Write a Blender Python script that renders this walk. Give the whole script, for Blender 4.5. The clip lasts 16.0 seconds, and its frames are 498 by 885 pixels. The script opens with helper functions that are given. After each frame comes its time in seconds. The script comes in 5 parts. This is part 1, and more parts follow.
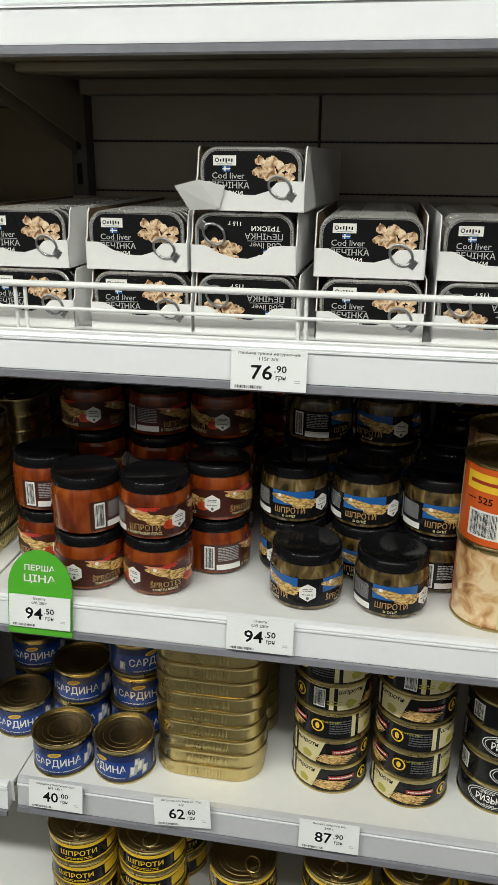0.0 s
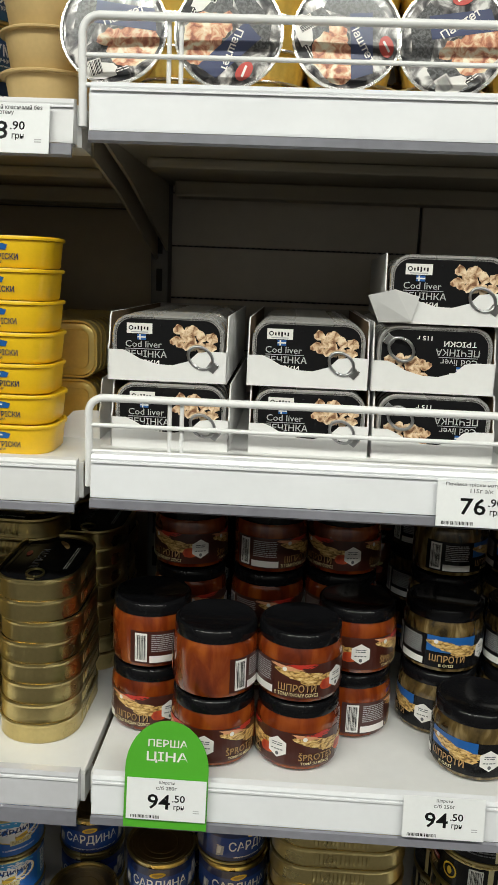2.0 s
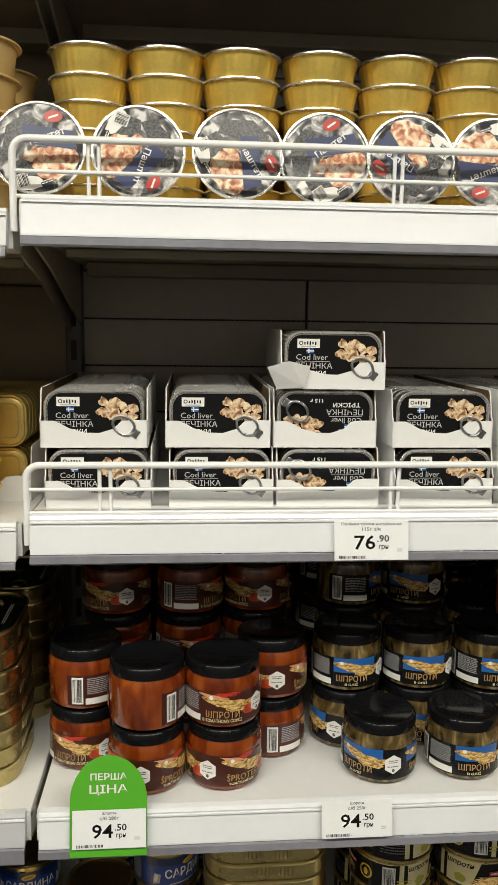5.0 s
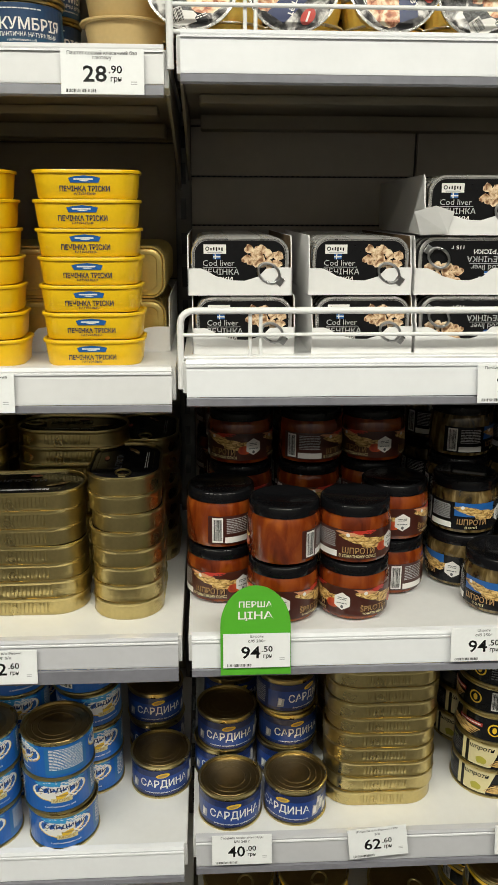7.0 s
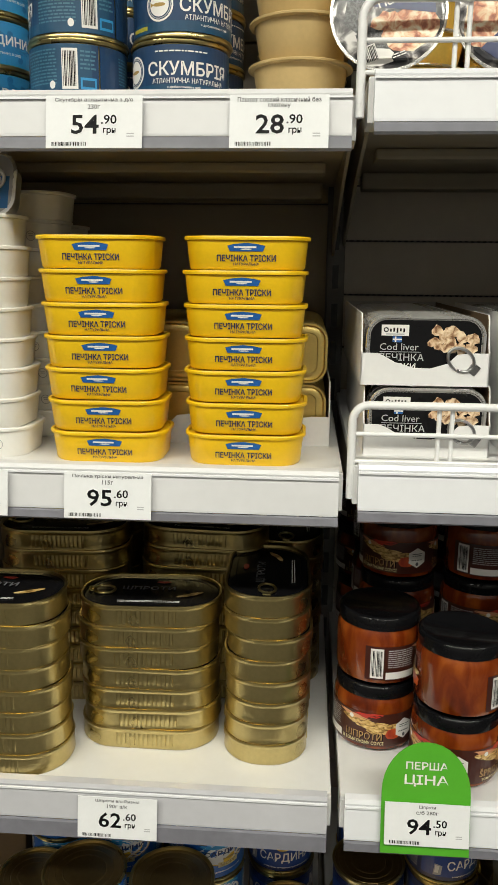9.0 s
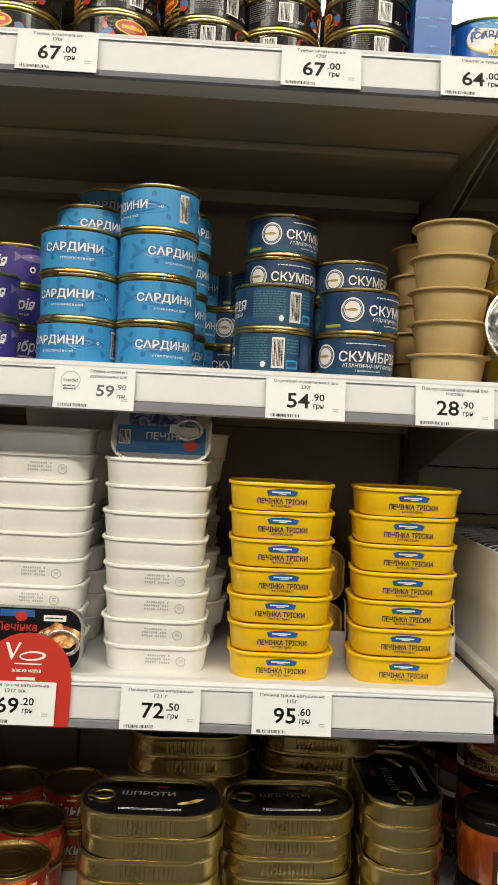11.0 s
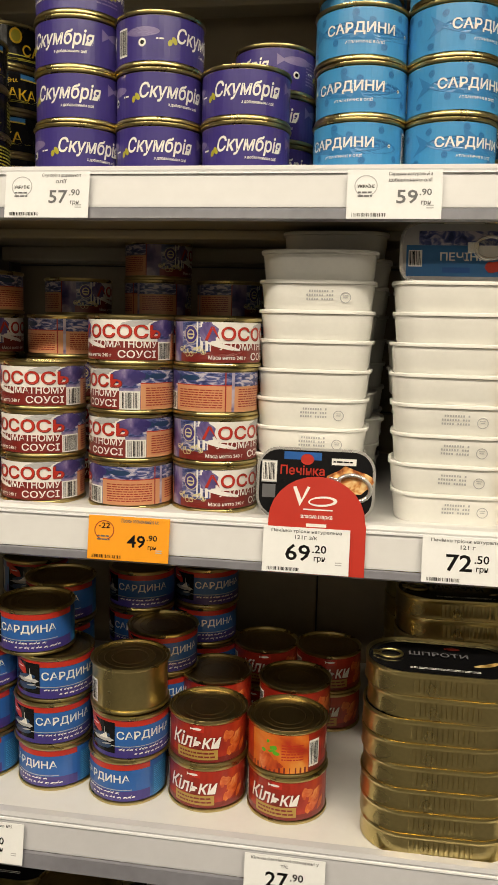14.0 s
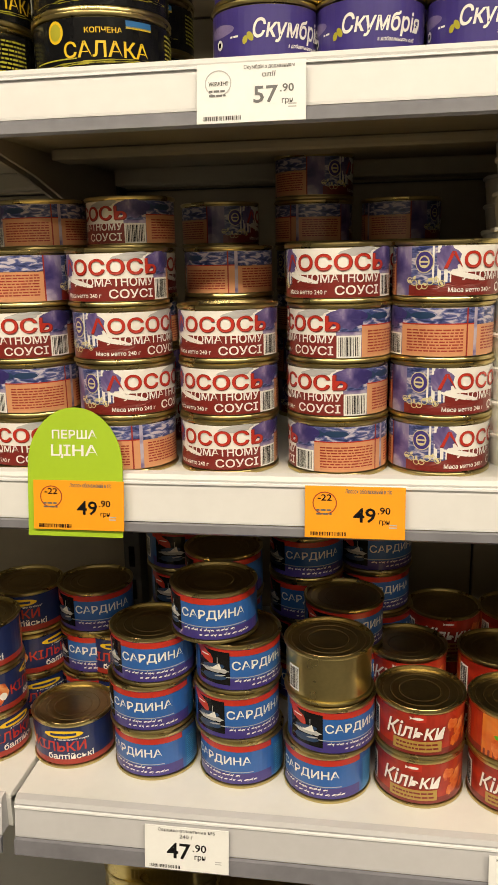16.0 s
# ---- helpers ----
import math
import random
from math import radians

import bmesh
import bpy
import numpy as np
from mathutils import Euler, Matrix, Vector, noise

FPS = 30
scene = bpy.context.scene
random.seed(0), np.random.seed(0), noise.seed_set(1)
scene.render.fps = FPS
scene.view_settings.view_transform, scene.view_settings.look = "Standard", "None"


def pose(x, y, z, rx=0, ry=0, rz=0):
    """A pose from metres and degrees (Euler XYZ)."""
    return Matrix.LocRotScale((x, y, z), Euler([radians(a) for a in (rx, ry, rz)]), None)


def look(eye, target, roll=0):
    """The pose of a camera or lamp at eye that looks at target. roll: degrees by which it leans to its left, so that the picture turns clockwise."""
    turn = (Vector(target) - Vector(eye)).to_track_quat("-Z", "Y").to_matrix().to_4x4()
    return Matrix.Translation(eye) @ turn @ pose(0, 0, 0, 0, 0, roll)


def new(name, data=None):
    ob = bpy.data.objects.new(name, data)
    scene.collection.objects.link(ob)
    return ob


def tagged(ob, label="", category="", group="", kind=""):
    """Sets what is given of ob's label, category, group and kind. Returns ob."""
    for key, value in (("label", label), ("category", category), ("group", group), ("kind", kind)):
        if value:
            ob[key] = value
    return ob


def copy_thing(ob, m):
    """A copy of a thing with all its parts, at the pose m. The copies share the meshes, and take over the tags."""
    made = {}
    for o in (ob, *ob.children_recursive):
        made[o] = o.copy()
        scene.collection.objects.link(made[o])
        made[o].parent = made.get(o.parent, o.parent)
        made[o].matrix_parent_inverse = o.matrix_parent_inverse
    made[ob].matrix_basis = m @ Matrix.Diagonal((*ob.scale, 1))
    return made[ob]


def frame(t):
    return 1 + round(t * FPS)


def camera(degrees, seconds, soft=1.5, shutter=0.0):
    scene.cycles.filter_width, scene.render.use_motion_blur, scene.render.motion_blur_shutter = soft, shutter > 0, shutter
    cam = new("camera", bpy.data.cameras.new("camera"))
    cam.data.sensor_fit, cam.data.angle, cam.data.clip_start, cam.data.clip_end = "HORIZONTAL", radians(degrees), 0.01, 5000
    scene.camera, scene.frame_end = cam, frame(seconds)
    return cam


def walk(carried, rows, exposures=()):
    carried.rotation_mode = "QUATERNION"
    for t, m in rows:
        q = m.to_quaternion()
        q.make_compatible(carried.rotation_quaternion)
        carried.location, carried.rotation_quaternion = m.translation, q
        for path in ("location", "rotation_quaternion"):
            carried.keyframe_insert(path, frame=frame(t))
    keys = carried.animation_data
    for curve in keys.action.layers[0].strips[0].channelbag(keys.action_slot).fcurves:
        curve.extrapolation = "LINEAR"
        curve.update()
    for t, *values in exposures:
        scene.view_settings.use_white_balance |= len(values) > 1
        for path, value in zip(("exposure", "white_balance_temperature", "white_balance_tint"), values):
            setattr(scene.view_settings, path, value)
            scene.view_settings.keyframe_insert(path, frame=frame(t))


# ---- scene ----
cam = camera(35.2, 16.0, 1.5)
PATH = [
    (0, (0.003, 0.019, 1.387), (-0.316, 1.874, 0.71), 0.6),
    (0.5, (-0.06, 0.053, 1.352), (-0.375, 1.958, 0.831), 1.1),
    (1, (-0.126, 0.136, 1.362), (-0.482, 2.055, 0.924), 0.7),
    (1.5, (-0.177, 0.142, 1.358), (-0.425, 2.083, 0.947), 1.7),
    (2, (-0.282, 0.111, 1.374), (-0.369, 2.066, 0.961), 2.3),
    (2.5, (-0.336, 0.068, 1.385), (-0.317, 2.035, 1.02), 2.0),
    (3, (-0.347, 0.035, 1.415), (-0.247, 2.013, 1.138), 1.4),
    (3.5, (-0.321, 0.032, 1.433), (-0.176, 2.009, 1.172), 1.8),
    (3.7, (-0.285, 0.025, 1.436), (-0.146, 2.004, 1.181), 1.7),
    (5.8, (-0.322, 0.002, 1.366), (-0.145, 1.944, 0.955), 0.4),
    (6, (-0.332, -0.002, 1.357), (-0.197, 1.935, 0.88), -0.0),
    (6.5, (-0.4, -0.013, 1.35), (-0.27, 1.906, 0.802), -0.2),
    (7, (-0.43, -0.02, 1.362), (-0.327, 1.895, 0.797), 0.2),
    (7.5, (-0.46, -0.022, 1.355), (-0.313, 1.893, 0.796), 0.5),
    (8, (-0.426, 0.061, 1.369), (-0.322, 1.973, 0.792), -0.2),
    (8.5, (-0.455, 0.13, 1.346), (-0.469, 2.065, 0.84), 0.1),
    (9, (-0.499, 0.138, 1.375), (-0.638, 2.085, 0.942), 0.6),
    (9.5, (-0.574, 0.11, 1.422), (-0.736, 2.073, 1.078), 1.2),
    (9.7, (-0.61, 0.091, 1.422), (-0.761, 2.064, 1.133), 1.3),
    (11.8, (-0.776, 0.023, 1.467), (-0.644, 2.018, 1.531), 3.3),
    (12, (-0.782, 0.025, 1.465), (-0.688, 2.022, 1.541), 3.4),
    (12.5, (-0.788, 0.061, 1.462), (-0.814, 2.059, 1.526), 3.7),
    (13, (-0.762, 0.107, 1.451), (-0.985, 2.095, 1.482), 3.2),
    (13.5, (-0.798, 0.136, 1.43), (-1.126, 2.102, 1.267), 2.0),
    (14, (-0.887, 0.108, 1.375), (-1.18, 2.065, 1.086), 1.4),
    (14.5, (-0.962, 0.081, 1.362), (-1.13, 2.034, 0.967), 1.2),
    (15, (-1.002, 0.068, 1.346), (-1.1, 1.999, 0.836), 0.2),
    (15.5, (-1.049, 0.133, 1.365), (-1.242, 2.058, 0.857), -0.7),
    (16, (-1.086, 0.202, 1.376), (-1.394, 2.122, 0.911), -1.3),
]
walk(cam, [(t, look(eye, target, roll)) for t, eye, target, roll in PATH],
     [(0, -0.16, 6250, 2), (3.5, -0.14, 6500, 3), (6, -0.1, 6850, 4), (7.5, -0.08, 6550, 2), (9.5, -0.14, 6700, 4), (12, -0.16, 7200, 8), (13, -0.16, 7400, 8), (14, -0.10, 7750, 8), (16, 0.06, 8150, 8)])

# ---- world and lights ----
world = bpy.data.worlds.new("world")
scene.world = world
world.use_nodes = True
world.node_tree.nodes["Background"].inputs[0].default_value = (1.0, 0.96, 0.9, 1)
world.node_tree.nodes["Background"].inputs[1].default_value = 0.03


def strip_lamp(x, y, z, length, width, watts):
    data = bpy.data.lights.new("ceiling_lamp", "AREA")
    data.shape, data.size, data.size_y, data.energy, data.color = "RECTANGLE", length, width, watts, (1.0, 0.95, 0.87)
    ob = new("ceiling_lamp", data)
    ob.matrix_world = pose(x, y, z)
    return ob


LAMPS = [(-0.7, -0.85), (-0.7, -2.6), (-0.7, 2.9)]
strip_lamp(-0.7, -0.85, 3.0, 5.0, 0.16, 130)
strip_lamp(-0.7, -2.6, 3.0, 5.0, 0.16, 44)
strip_lamp(-0.7, 2.9, 3.0, 5.0, 0.16, 22)

# ---- materials ----
MATS = {}


def mat(name, colour, rough=0.5, metal=0.0, vary=0.12, scale=30.0, bump=0.0, coat=0.0, bump_scale=200.0):
    """A paint, paper, plastic or metal with two scales of tone and a fine relief."""
    if name in MATS:
        return MATS[name]
    m = bpy.data.materials.new(name)
    m.use_nodes = True
    n, l = m.node_tree.nodes, m.node_tree.links
    b = n["Principled BSDF"]
    b.inputs["Roughness"].default_value, b.inputs["Metallic"].default_value = rough, metal
    b.inputs["Coat Weight"].default_value = coat
    b.inputs["Coat Roughness"].default_value = 0.12
    tc = n.new("ShaderNodeTexCoord")
    big, small = n.new("ShaderNodeTexNoise"), n.new("ShaderNodeTexNoise")
    big.inputs["Scale"].default_value, small.inputs["Scale"].default_value = scale, scale * 9
    big.inputs["Detail"].default_value = small.inputs["Detail"].default_value = 3
    mix = n.new("ShaderNodeMath")
    mix.operation = "ADD"
    half = n.new("ShaderNodeMath")
    half.operation, half.inputs[1].default_value = "MULTIPLY", 0.5
    l.new(tc.outputs["Object"], big.inputs["Vector"])
    l.new(tc.outputs["Object"], small.inputs["Vector"])
    l.new(small.outputs["Fac"], half.inputs[0])
    l.new(big.outputs["Fac"], mix.inputs[0])
    l.new(half.outputs[0], mix.inputs[1])
    ramp = n.new("ShaderNodeMapRange")
    ramp.inputs["From Min"].default_value, ramp.inputs["From Max"].default_value = 0.45, 1.05
    ramp.inputs["To Min"].default_value, ramp.inputs["To Max"].default_value = 1 - vary, 1 + vary * 0.6
    l.new(mix.outputs[0], ramp.inputs["Value"])
    tint = n.new("ShaderNodeVectorMath")
    tint.operation = "SCALE"
    tint.inputs[0].default_value = colour
    l.new(ramp.outputs[0], tint.inputs["Scale"])
    l.new(tint.outputs[0], b.inputs["Base Color"])
    rr = n.new("ShaderNodeMapRange")
    rr.inputs["To Min"].default_value, rr.inputs["To Max"].default_value = rough * 0.8, min(1, rough * 1.25)
    l.new(big.outputs["Fac"], rr.inputs["Value"])
    l.new(rr.outputs[0], b.inputs["Roughness"])
    if bump:
        fine, bp = n.new("ShaderNodeTexNoise"), n.new("ShaderNodeBump")
        fine.inputs["Scale"].default_value = bump_scale
        l.new(tc.outputs["Object"], fine.inputs["Vector"])
        l.new(fine.outputs["Fac"], bp.inputs["Height"])
        bp.inputs["Strength"].default_value, bp.inputs["Distance"].default_value = bump, 0.001
        l.new(bp.outputs[0], b.inputs["Normal"])
    MATS[name] = m
    return m


def mottled(name, stops, scale=60.0, rough=0.35, coat=0.3, stretch=(1, 1, 1), kind="noise", bump=0.0):
    """A printed picture or a mixed filling: colours that follow a noise."""
    if name in MATS:
        return MATS[name]
    m = bpy.data.materials.new(name)
    m.use_nodes = True
    n, l = m.node_tree.nodes, m.node_tree.links
    b = n["Principled BSDF"]
    b.inputs["Roughness"].default_value, b.inputs["Coat Weight"].default_value = rough, coat
    b.inputs["Coat Roughness"].default_value = 0.1
    tc, mp, tx, ramp = n.new("ShaderNodeTexCoord"), n.new("ShaderNodeMapping"), n.new("ShaderNodeTexNoise"), n.new("ShaderNodeValToRGB")
    mp.inputs["Scale"].default_value = stretch
    tx.inputs["Scale"].default_value, tx.inputs["Detail"].default_value, tx.inputs["Distortion"].default_value = scale, 4, 0.7
    l.new(tc.outputs["Object"], mp.inputs["Vector"])
    l.new(mp.outputs[0], tx.inputs["Vector"])
    l.new(tx.outputs["Fac"], ramp.inputs["Fac"])
    e = ramp.color_ramp.elements
    while len(e) < len(stops):
        e.new(0.5)
    for k, (p, c) in enumerate(stops):
        e[k].position, e[k].color = p, (*c, 1)
    l.new(ramp.outputs[0], b.inputs["Base Color"])
    if bump:
        bp = n.new("ShaderNodeBump")
        bp.inputs["Strength"].default_value, bp.inputs["Distance"].default_value = bump, 0.002
        l.new(tx.outputs["Fac"], bp.inputs["Height"])
        l.new(bp.outputs[0], b.inputs["Normal"])
    MATS[name] = m
    return m


SHELF = mat("shelf_enamel", (0.72, 0.72, 0.715), 0.38, vary=0.06, scale=9)
RAIL = mat("rail_plastic", (0.77, 0.78, 0.81), 0.22, vary=0.04, scale=14, coat=0.3)
# Greyer left-bay rail plastic; on the top rail it stands in for weaker light.
RAIL_SOFT_DIM = mat("rail_plastic_soft_grey_dim", (0.68, 0.68, 0.69), 0.42, vary=0.06, scale=10, coat=0.08)
# Rail plastic with shading put into its colour, for the lower rails.
RAIL_SHADED = mat("rail_plastic_shaded", (0.52, 0.52, 0.55), 0.2, vary=0.06, scale=14, coat=0.4)
LIP = mat("clear_lip_plastic", (0.20, 0.20, 0.23), 0.16, vary=0.25, scale=9, coat=0.3)
# Darker than the deck enamel: the shade below shelves is in the colour.
UNDER_SHADED = mat("shelf_underside_shaded", (0.37, 0.335, 0.26), 0.5, vary=0.08, scale=8)
PANEL = mat("back_panel_enamel", (0.66, 0.605, 0.53), 0.5, vary=0.1, scale=7)
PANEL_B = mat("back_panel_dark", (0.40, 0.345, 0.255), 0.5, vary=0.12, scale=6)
UPRIGHT = mat("upright_steel", (0.12, 0.115, 0.11), 0.5, vary=0.1)
WIRE = mat("wire_enamel", (0.81, 0.81, 0.81), 0.3, vary=0.05)
GOLD = mat("gold_lacquer_tin", (0.60, 0.49, 0.225), 0.28, 1.0, vary=0.16, scale=26, bump=0.08)
GOLD_DARK = mat("gold_lid_tin", (0.40, 0.29, 0.13), 0.33, 1.0, vary=0.18, scale=24, bump=0.08)
GOLD_FOIL = mat("gold_foil", (0.92, 0.68, 0.17), 0.34, 0.6, vary=0.15, scale=35, bump=0.25, bump_scale=90)
SILVER = mat("bare_tin", (0.80, 0.79, 0.77), 0.26, 0.85, vary=0.12, scale=30)
BLACK_LID = mat("black_lid_enamel", (0.006, 0.006, 0.007), 0.13, vary=0.2)
BLACK_LID.node_tree.nodes["Principled BSDF"].inputs["Specular IOR Level"].default_value = 0.22
INK = mat("black_ink", (0.008, 0.008, 0.009), 0.16, vary=0.1)
INK.node_tree.nodes["Principled BSDF"].inputs["Specular IOR Level"].default_value = 0.28
DIM_INK = mat("dim_grey_ink", (0.075, 0.075, 0.078), 0.3)
GREY_INK = mat("grey_ink", (0.12, 0.12, 0.13), 0.5)
DIM_TEAL = mat("dim_teal_ink", (0.075, 0.19, 0.27), 0.35)
PAPER = mat("white_paper", (0.81, 0.82, 0.83), 0.55, vary=0.04)
WHITE = mat("white_print", (0.82, 0.80, 0.77), 0.35, vary=0.04, coat=0.1)
PALE = mat("pale_grey_print", (0.45, 0.45, 0.46), 0.4)
YELLOW_PLASTIC = mat("yellow_plastic", (0.86, 0.54, 0.012), 0.32, vary=0.08, scale=40, coat=0.2)
WHITE_PLASTIC = mat("white_plastic", (0.85, 0.84, 0.80), 0.4, vary=0.05, scale=30)
BEIGE_PLASTIC = mat("beige_plastic", (0.58, 0.42, 0.19), 0.38, vary=0.1, scale=30)
KRAFT = mat("brown_cardboard", (0.15, 0.092, 0.042), 0.8, vary=0.15, scale=25, bump=0.2)
CARD_WHITE = mat("white_cardboard", (0.79, 0.785, 0.78), 0.55, vary=0.05, scale=20)
CARD_GREY = mat("grey_cardboard", (0.50, 0.48, 0.45), 0.7, vary=0.1, scale=22, bump=0.15)
C_SKY = mat("light_blue_print", (0.045, 0.30, 0.62), 0.3, vary=0.06, coat=0.25)
C_SKYD = mat("mid_blue_print", (0.022, 0.155, 0.40), 0.3, vary=0.1, coat=0.25)
C_SKYM = mat("soft_blue_print", (0.030, 0.215, 0.50), 0.3, vary=0.12, coat=0.25)
C_PURPLE = mat("purple_print", (0.050, 0.034, 0.21), 0.3, vary=0.1, coat=0.25)
C_NAVY = mat("navy_print", (0.016, 0.050, 0.125), 0.3, vary=0.2, coat=0.25)
C_TEAL = mat("teal_print", (0.018, 0.075, 0.15), 0.3, vary=0.2, coat=0.25)
C_BLUE = mat("blue_print", (0.014, 0.105, 0.37), 0.3, vary=0.1, coat=0.25)
C_COBALT = mat("cobalt_print", (0.010, 0.022, 0.10), 0.3, vary=0.15, coat=0.25)
C_BRIGHT = mat("bright_blue_print", (0.010, 0.115, 0.46), 0.3, vary=0.1, coat=0.25)
C_RED = mat("red_print", (0.50, 0.030, 0.018), 0.32, vary=0.1, coat=0.25)
C_CRIMSON = mat("crimson_print", (0.34, 0.028, 0.018), 0.32, vary=0.12, coat=0.25)
C_DARKRED = mat("dark_red_print", (0.20, 0.018, 0.014), 0.32, vary=0.15, coat=0.25)
C_SALMON = mat("salmon_print", (0.66, 0.31, 0.16), 0.32, vary=0.08, coat=0.2)
C_ORANGE = mat("orange_print", (0.72, 0.12, 0.012), 0.3, vary=0.1, coat=0.25)
C_YELLOW = mat("yellow_print", (0.80, 0.52, 0.03), 0.35, vary=0.08)
C_CREAM = mat("cream_print", (0.68, 0.60, 0.34), 0.35, vary=0.08)
C_LILAC = mat("lilac_print", (0.21, 0.165, 0.35), 0.32, vary=0.2, coat=0.2)
C_OLIVE = mat("olive_print", (0.42, 0.38, 0.04), 0.35, vary=0.1)
C_TAN = mat("tan_print", (0.42, 0.25, 0.10), 0.4, vary=0.2)
C_GOLDINK = mat("gold_ink", (0.42, 0.27, 0.07), 0.35, vary=0.1)
TAG_GREEN = mat("green_card", (0.09, 0.40, 0.025), 0.45, vary=0.05)
TAG_LIME = mat("lime_card", (0.34, 0.53, 0.03), 0.45, vary=0.05)
TAG_ORANGE = mat("orange_card", (0.90, 0.34, 0.015), 0.5, vary=0.04)
TAG_RED = mat("red_card", (0.50, 0.024, 0.012), 0.45, vary=0.05)
FOOD = mottled("fish_picture", [(0.36, (0.24, 0.05, 0.012)), (0.5, (0.66, 0.28, 0.08)), (0.64, (0.88, 0.64, 0.32))], 110)
LIVER = mottled("liver_picture", [(0.36, (0.20, 0.09, 0.04)), (0.47, (0.58, 0.38, 0.22)), (0.62, (0.86, 0.70, 0.50))], 190)
TOMATO = mottled("tomato_picture", [(0.32, (0.30, 0.02, 0.008)), (0.52, (0.62, 0.10, 0.02)), (0.7, (0.80, 0.34, 0.12))], 60)
PATE = mottled("pate_picture", [(0.36, (0.28, 0.07, 0.03)), (0.45, (0.58, 0.22, 0.11)), (0.54, (0.74, 0.50, 0.30)), (0.66, (0.86, 0.78, 0.6))], 125)
FILLET = mottled("fillet_picture", [(0.36, (0.30, 0.12, 0.04)), (0.48, (0.64, 0.38, 0.17)), (0.62, (0.82, 0.64, 0.40))], 42)
RED_GLOW = mottled("red_shaded_print", [(0.36, (0.20, 0.010, 0.006)), (0.5, (0.40, 0.026, 0.012)), (0.66, (0.56, 0.07, 0.018))], 16)
ORANGE_GLOW = mottled("orange_shaded_print", [(0.36, (0.42, 0.03, 0.01)), (0.52, (0.66, 0.14, 0.02)), (0.68, (0.80, 0.36, 0.08))], 18)
LILAC_SKY = mottled("lilac_cloud_print", [(0.36, (0.035, 0.025, 0.14)), (0.5, (0.15, 0.11, 0.28)), (0.64, (0.50, 0.44, 0.56))], 34)
C_BAND = mat("clear_blue_print", (0.018, 0.115, 0.40), 0.3, vary=0.1, coat=0.25)
SEA = mottled("sea_picture", [(0.36, (0.012, 0.025, 0.11)), (0.5, (0.09, 0.11, 0.30)), (0.62, (0.55, 0.50, 0.58))], 110, stretch=(1, 1, 3))
MOUNT = mottled("sprat_picture", [(0.36, (0.16, 0.08, 0.02)), (0.5, (0.58, 0.36, 0.11)), (0.66, (0.80, 0.60, 0.28))], 160, stretch=(1, 1, 2.5))
SAUCE = mottled("tomato_sauce_glass", [(0.30, (0.075, 0.010, 0.003)), (0.50, (0.17, 0.026, 0.004)), (0.72, (0.30, 0.070, 0.010))], 46, 0.10, 0.6, (1, 1, 0.32), bump=0.15)
OIL = mottled("sprats_in_oil_glass", [(0.3, (0.018, 0.012, 0.004)), (0.5, (0.10, 0.065, 0.02)), (0.72, (0.30, 0.22, 0.10))], 75, 0.12, 0.6, (1, 1, 0.3), bump=0.15)
SCRIPT_GREY = mottled("fine_print_grey", [(0.42, (0.008, 0.008, 0.008)), (0.58, (0.10, 0.10, 0.105))], 420, 0.3, 0.3, (1, 1, 1.6))
FOIL_PRINT = mottled("foil_print", [(0.38, (0.03, 0.03, 0.035)), (0.5, (0.20, 0.19, 0.19)), (0.6, (0.78, 0.76, 0.74))], 70, 0.15, 0.6)
FLOOR = mat("floor_tile", (0.13, 0.125, 0.12), 0.3, vary=0.1, scale=3)
WALL = mat("wall_paint", (0.30, 0.29, 0.27), 0.6, vary=0.1, scale=2)
CEIL = mat("ceiling_board", (0.12, 0.118, 0.115), 0.8, vary=0.06, scale=3)
GLOW = bpy.data.materials.new("lamp_diffuser")
GLOW.use_nodes = True
GLOW.node_tree.nodes["Principled BSDF"].inputs["Emission Color"].default_value = (1, 0.96, 0.9, 1)
GLOW.node_tree.nodes["Principled BSDF"].inputs["Emission Strength"].default_value = 6

# ---- mesh helpers ----


def mesh_of(name, verts, faces, mats, index=None, smooth=True):
    me = bpy.data.meshes.new(name)
    me.from_pydata([tuple(v) for v in verts], [], faces)
    for m in mats if isinstance(mats, (list, tuple)) else [mats]:
        me.materials.append(m)
    if index is not None:
        me.polygons.foreach_set("material_index", index)
    me.polygons.foreach_set("use_smooth", [smooth] * len(me.polygons))
    me.update()
    if smooth:
        me.set_sharp_from_angle(angle=radians(38))
    return me


def part(name, me, parent, label=""):
    ob = new(name, me)
    ob.parent = parent
    if label:
        ob["label"] = label
    return ob


def bevel_box(name, x0, x1, y0, y1, z0, z1, material, b=0.002):
    bm = bmesh.new()
    bmesh.ops.create_cube(bm, size=1)
    for v in bm.verts:
        v.co = ((x0 + x1) / 2 + v.co.x * (x1 - x0), (y0 + y1) / 2 + v.co.y * (y1 - y0), (z0 + z1) / 2 + v.co.z * (z1 - z0))
    if b:
        bmesh.ops.bevel(bm, geom=bm.edges[:], offset=b, segments=2, affect="EDGES", profile=0.6)
    me = bpy.data.meshes.new(name)
    bm.to_mesh(me)
    bm.free()
    me.materials.append(material)
    return me


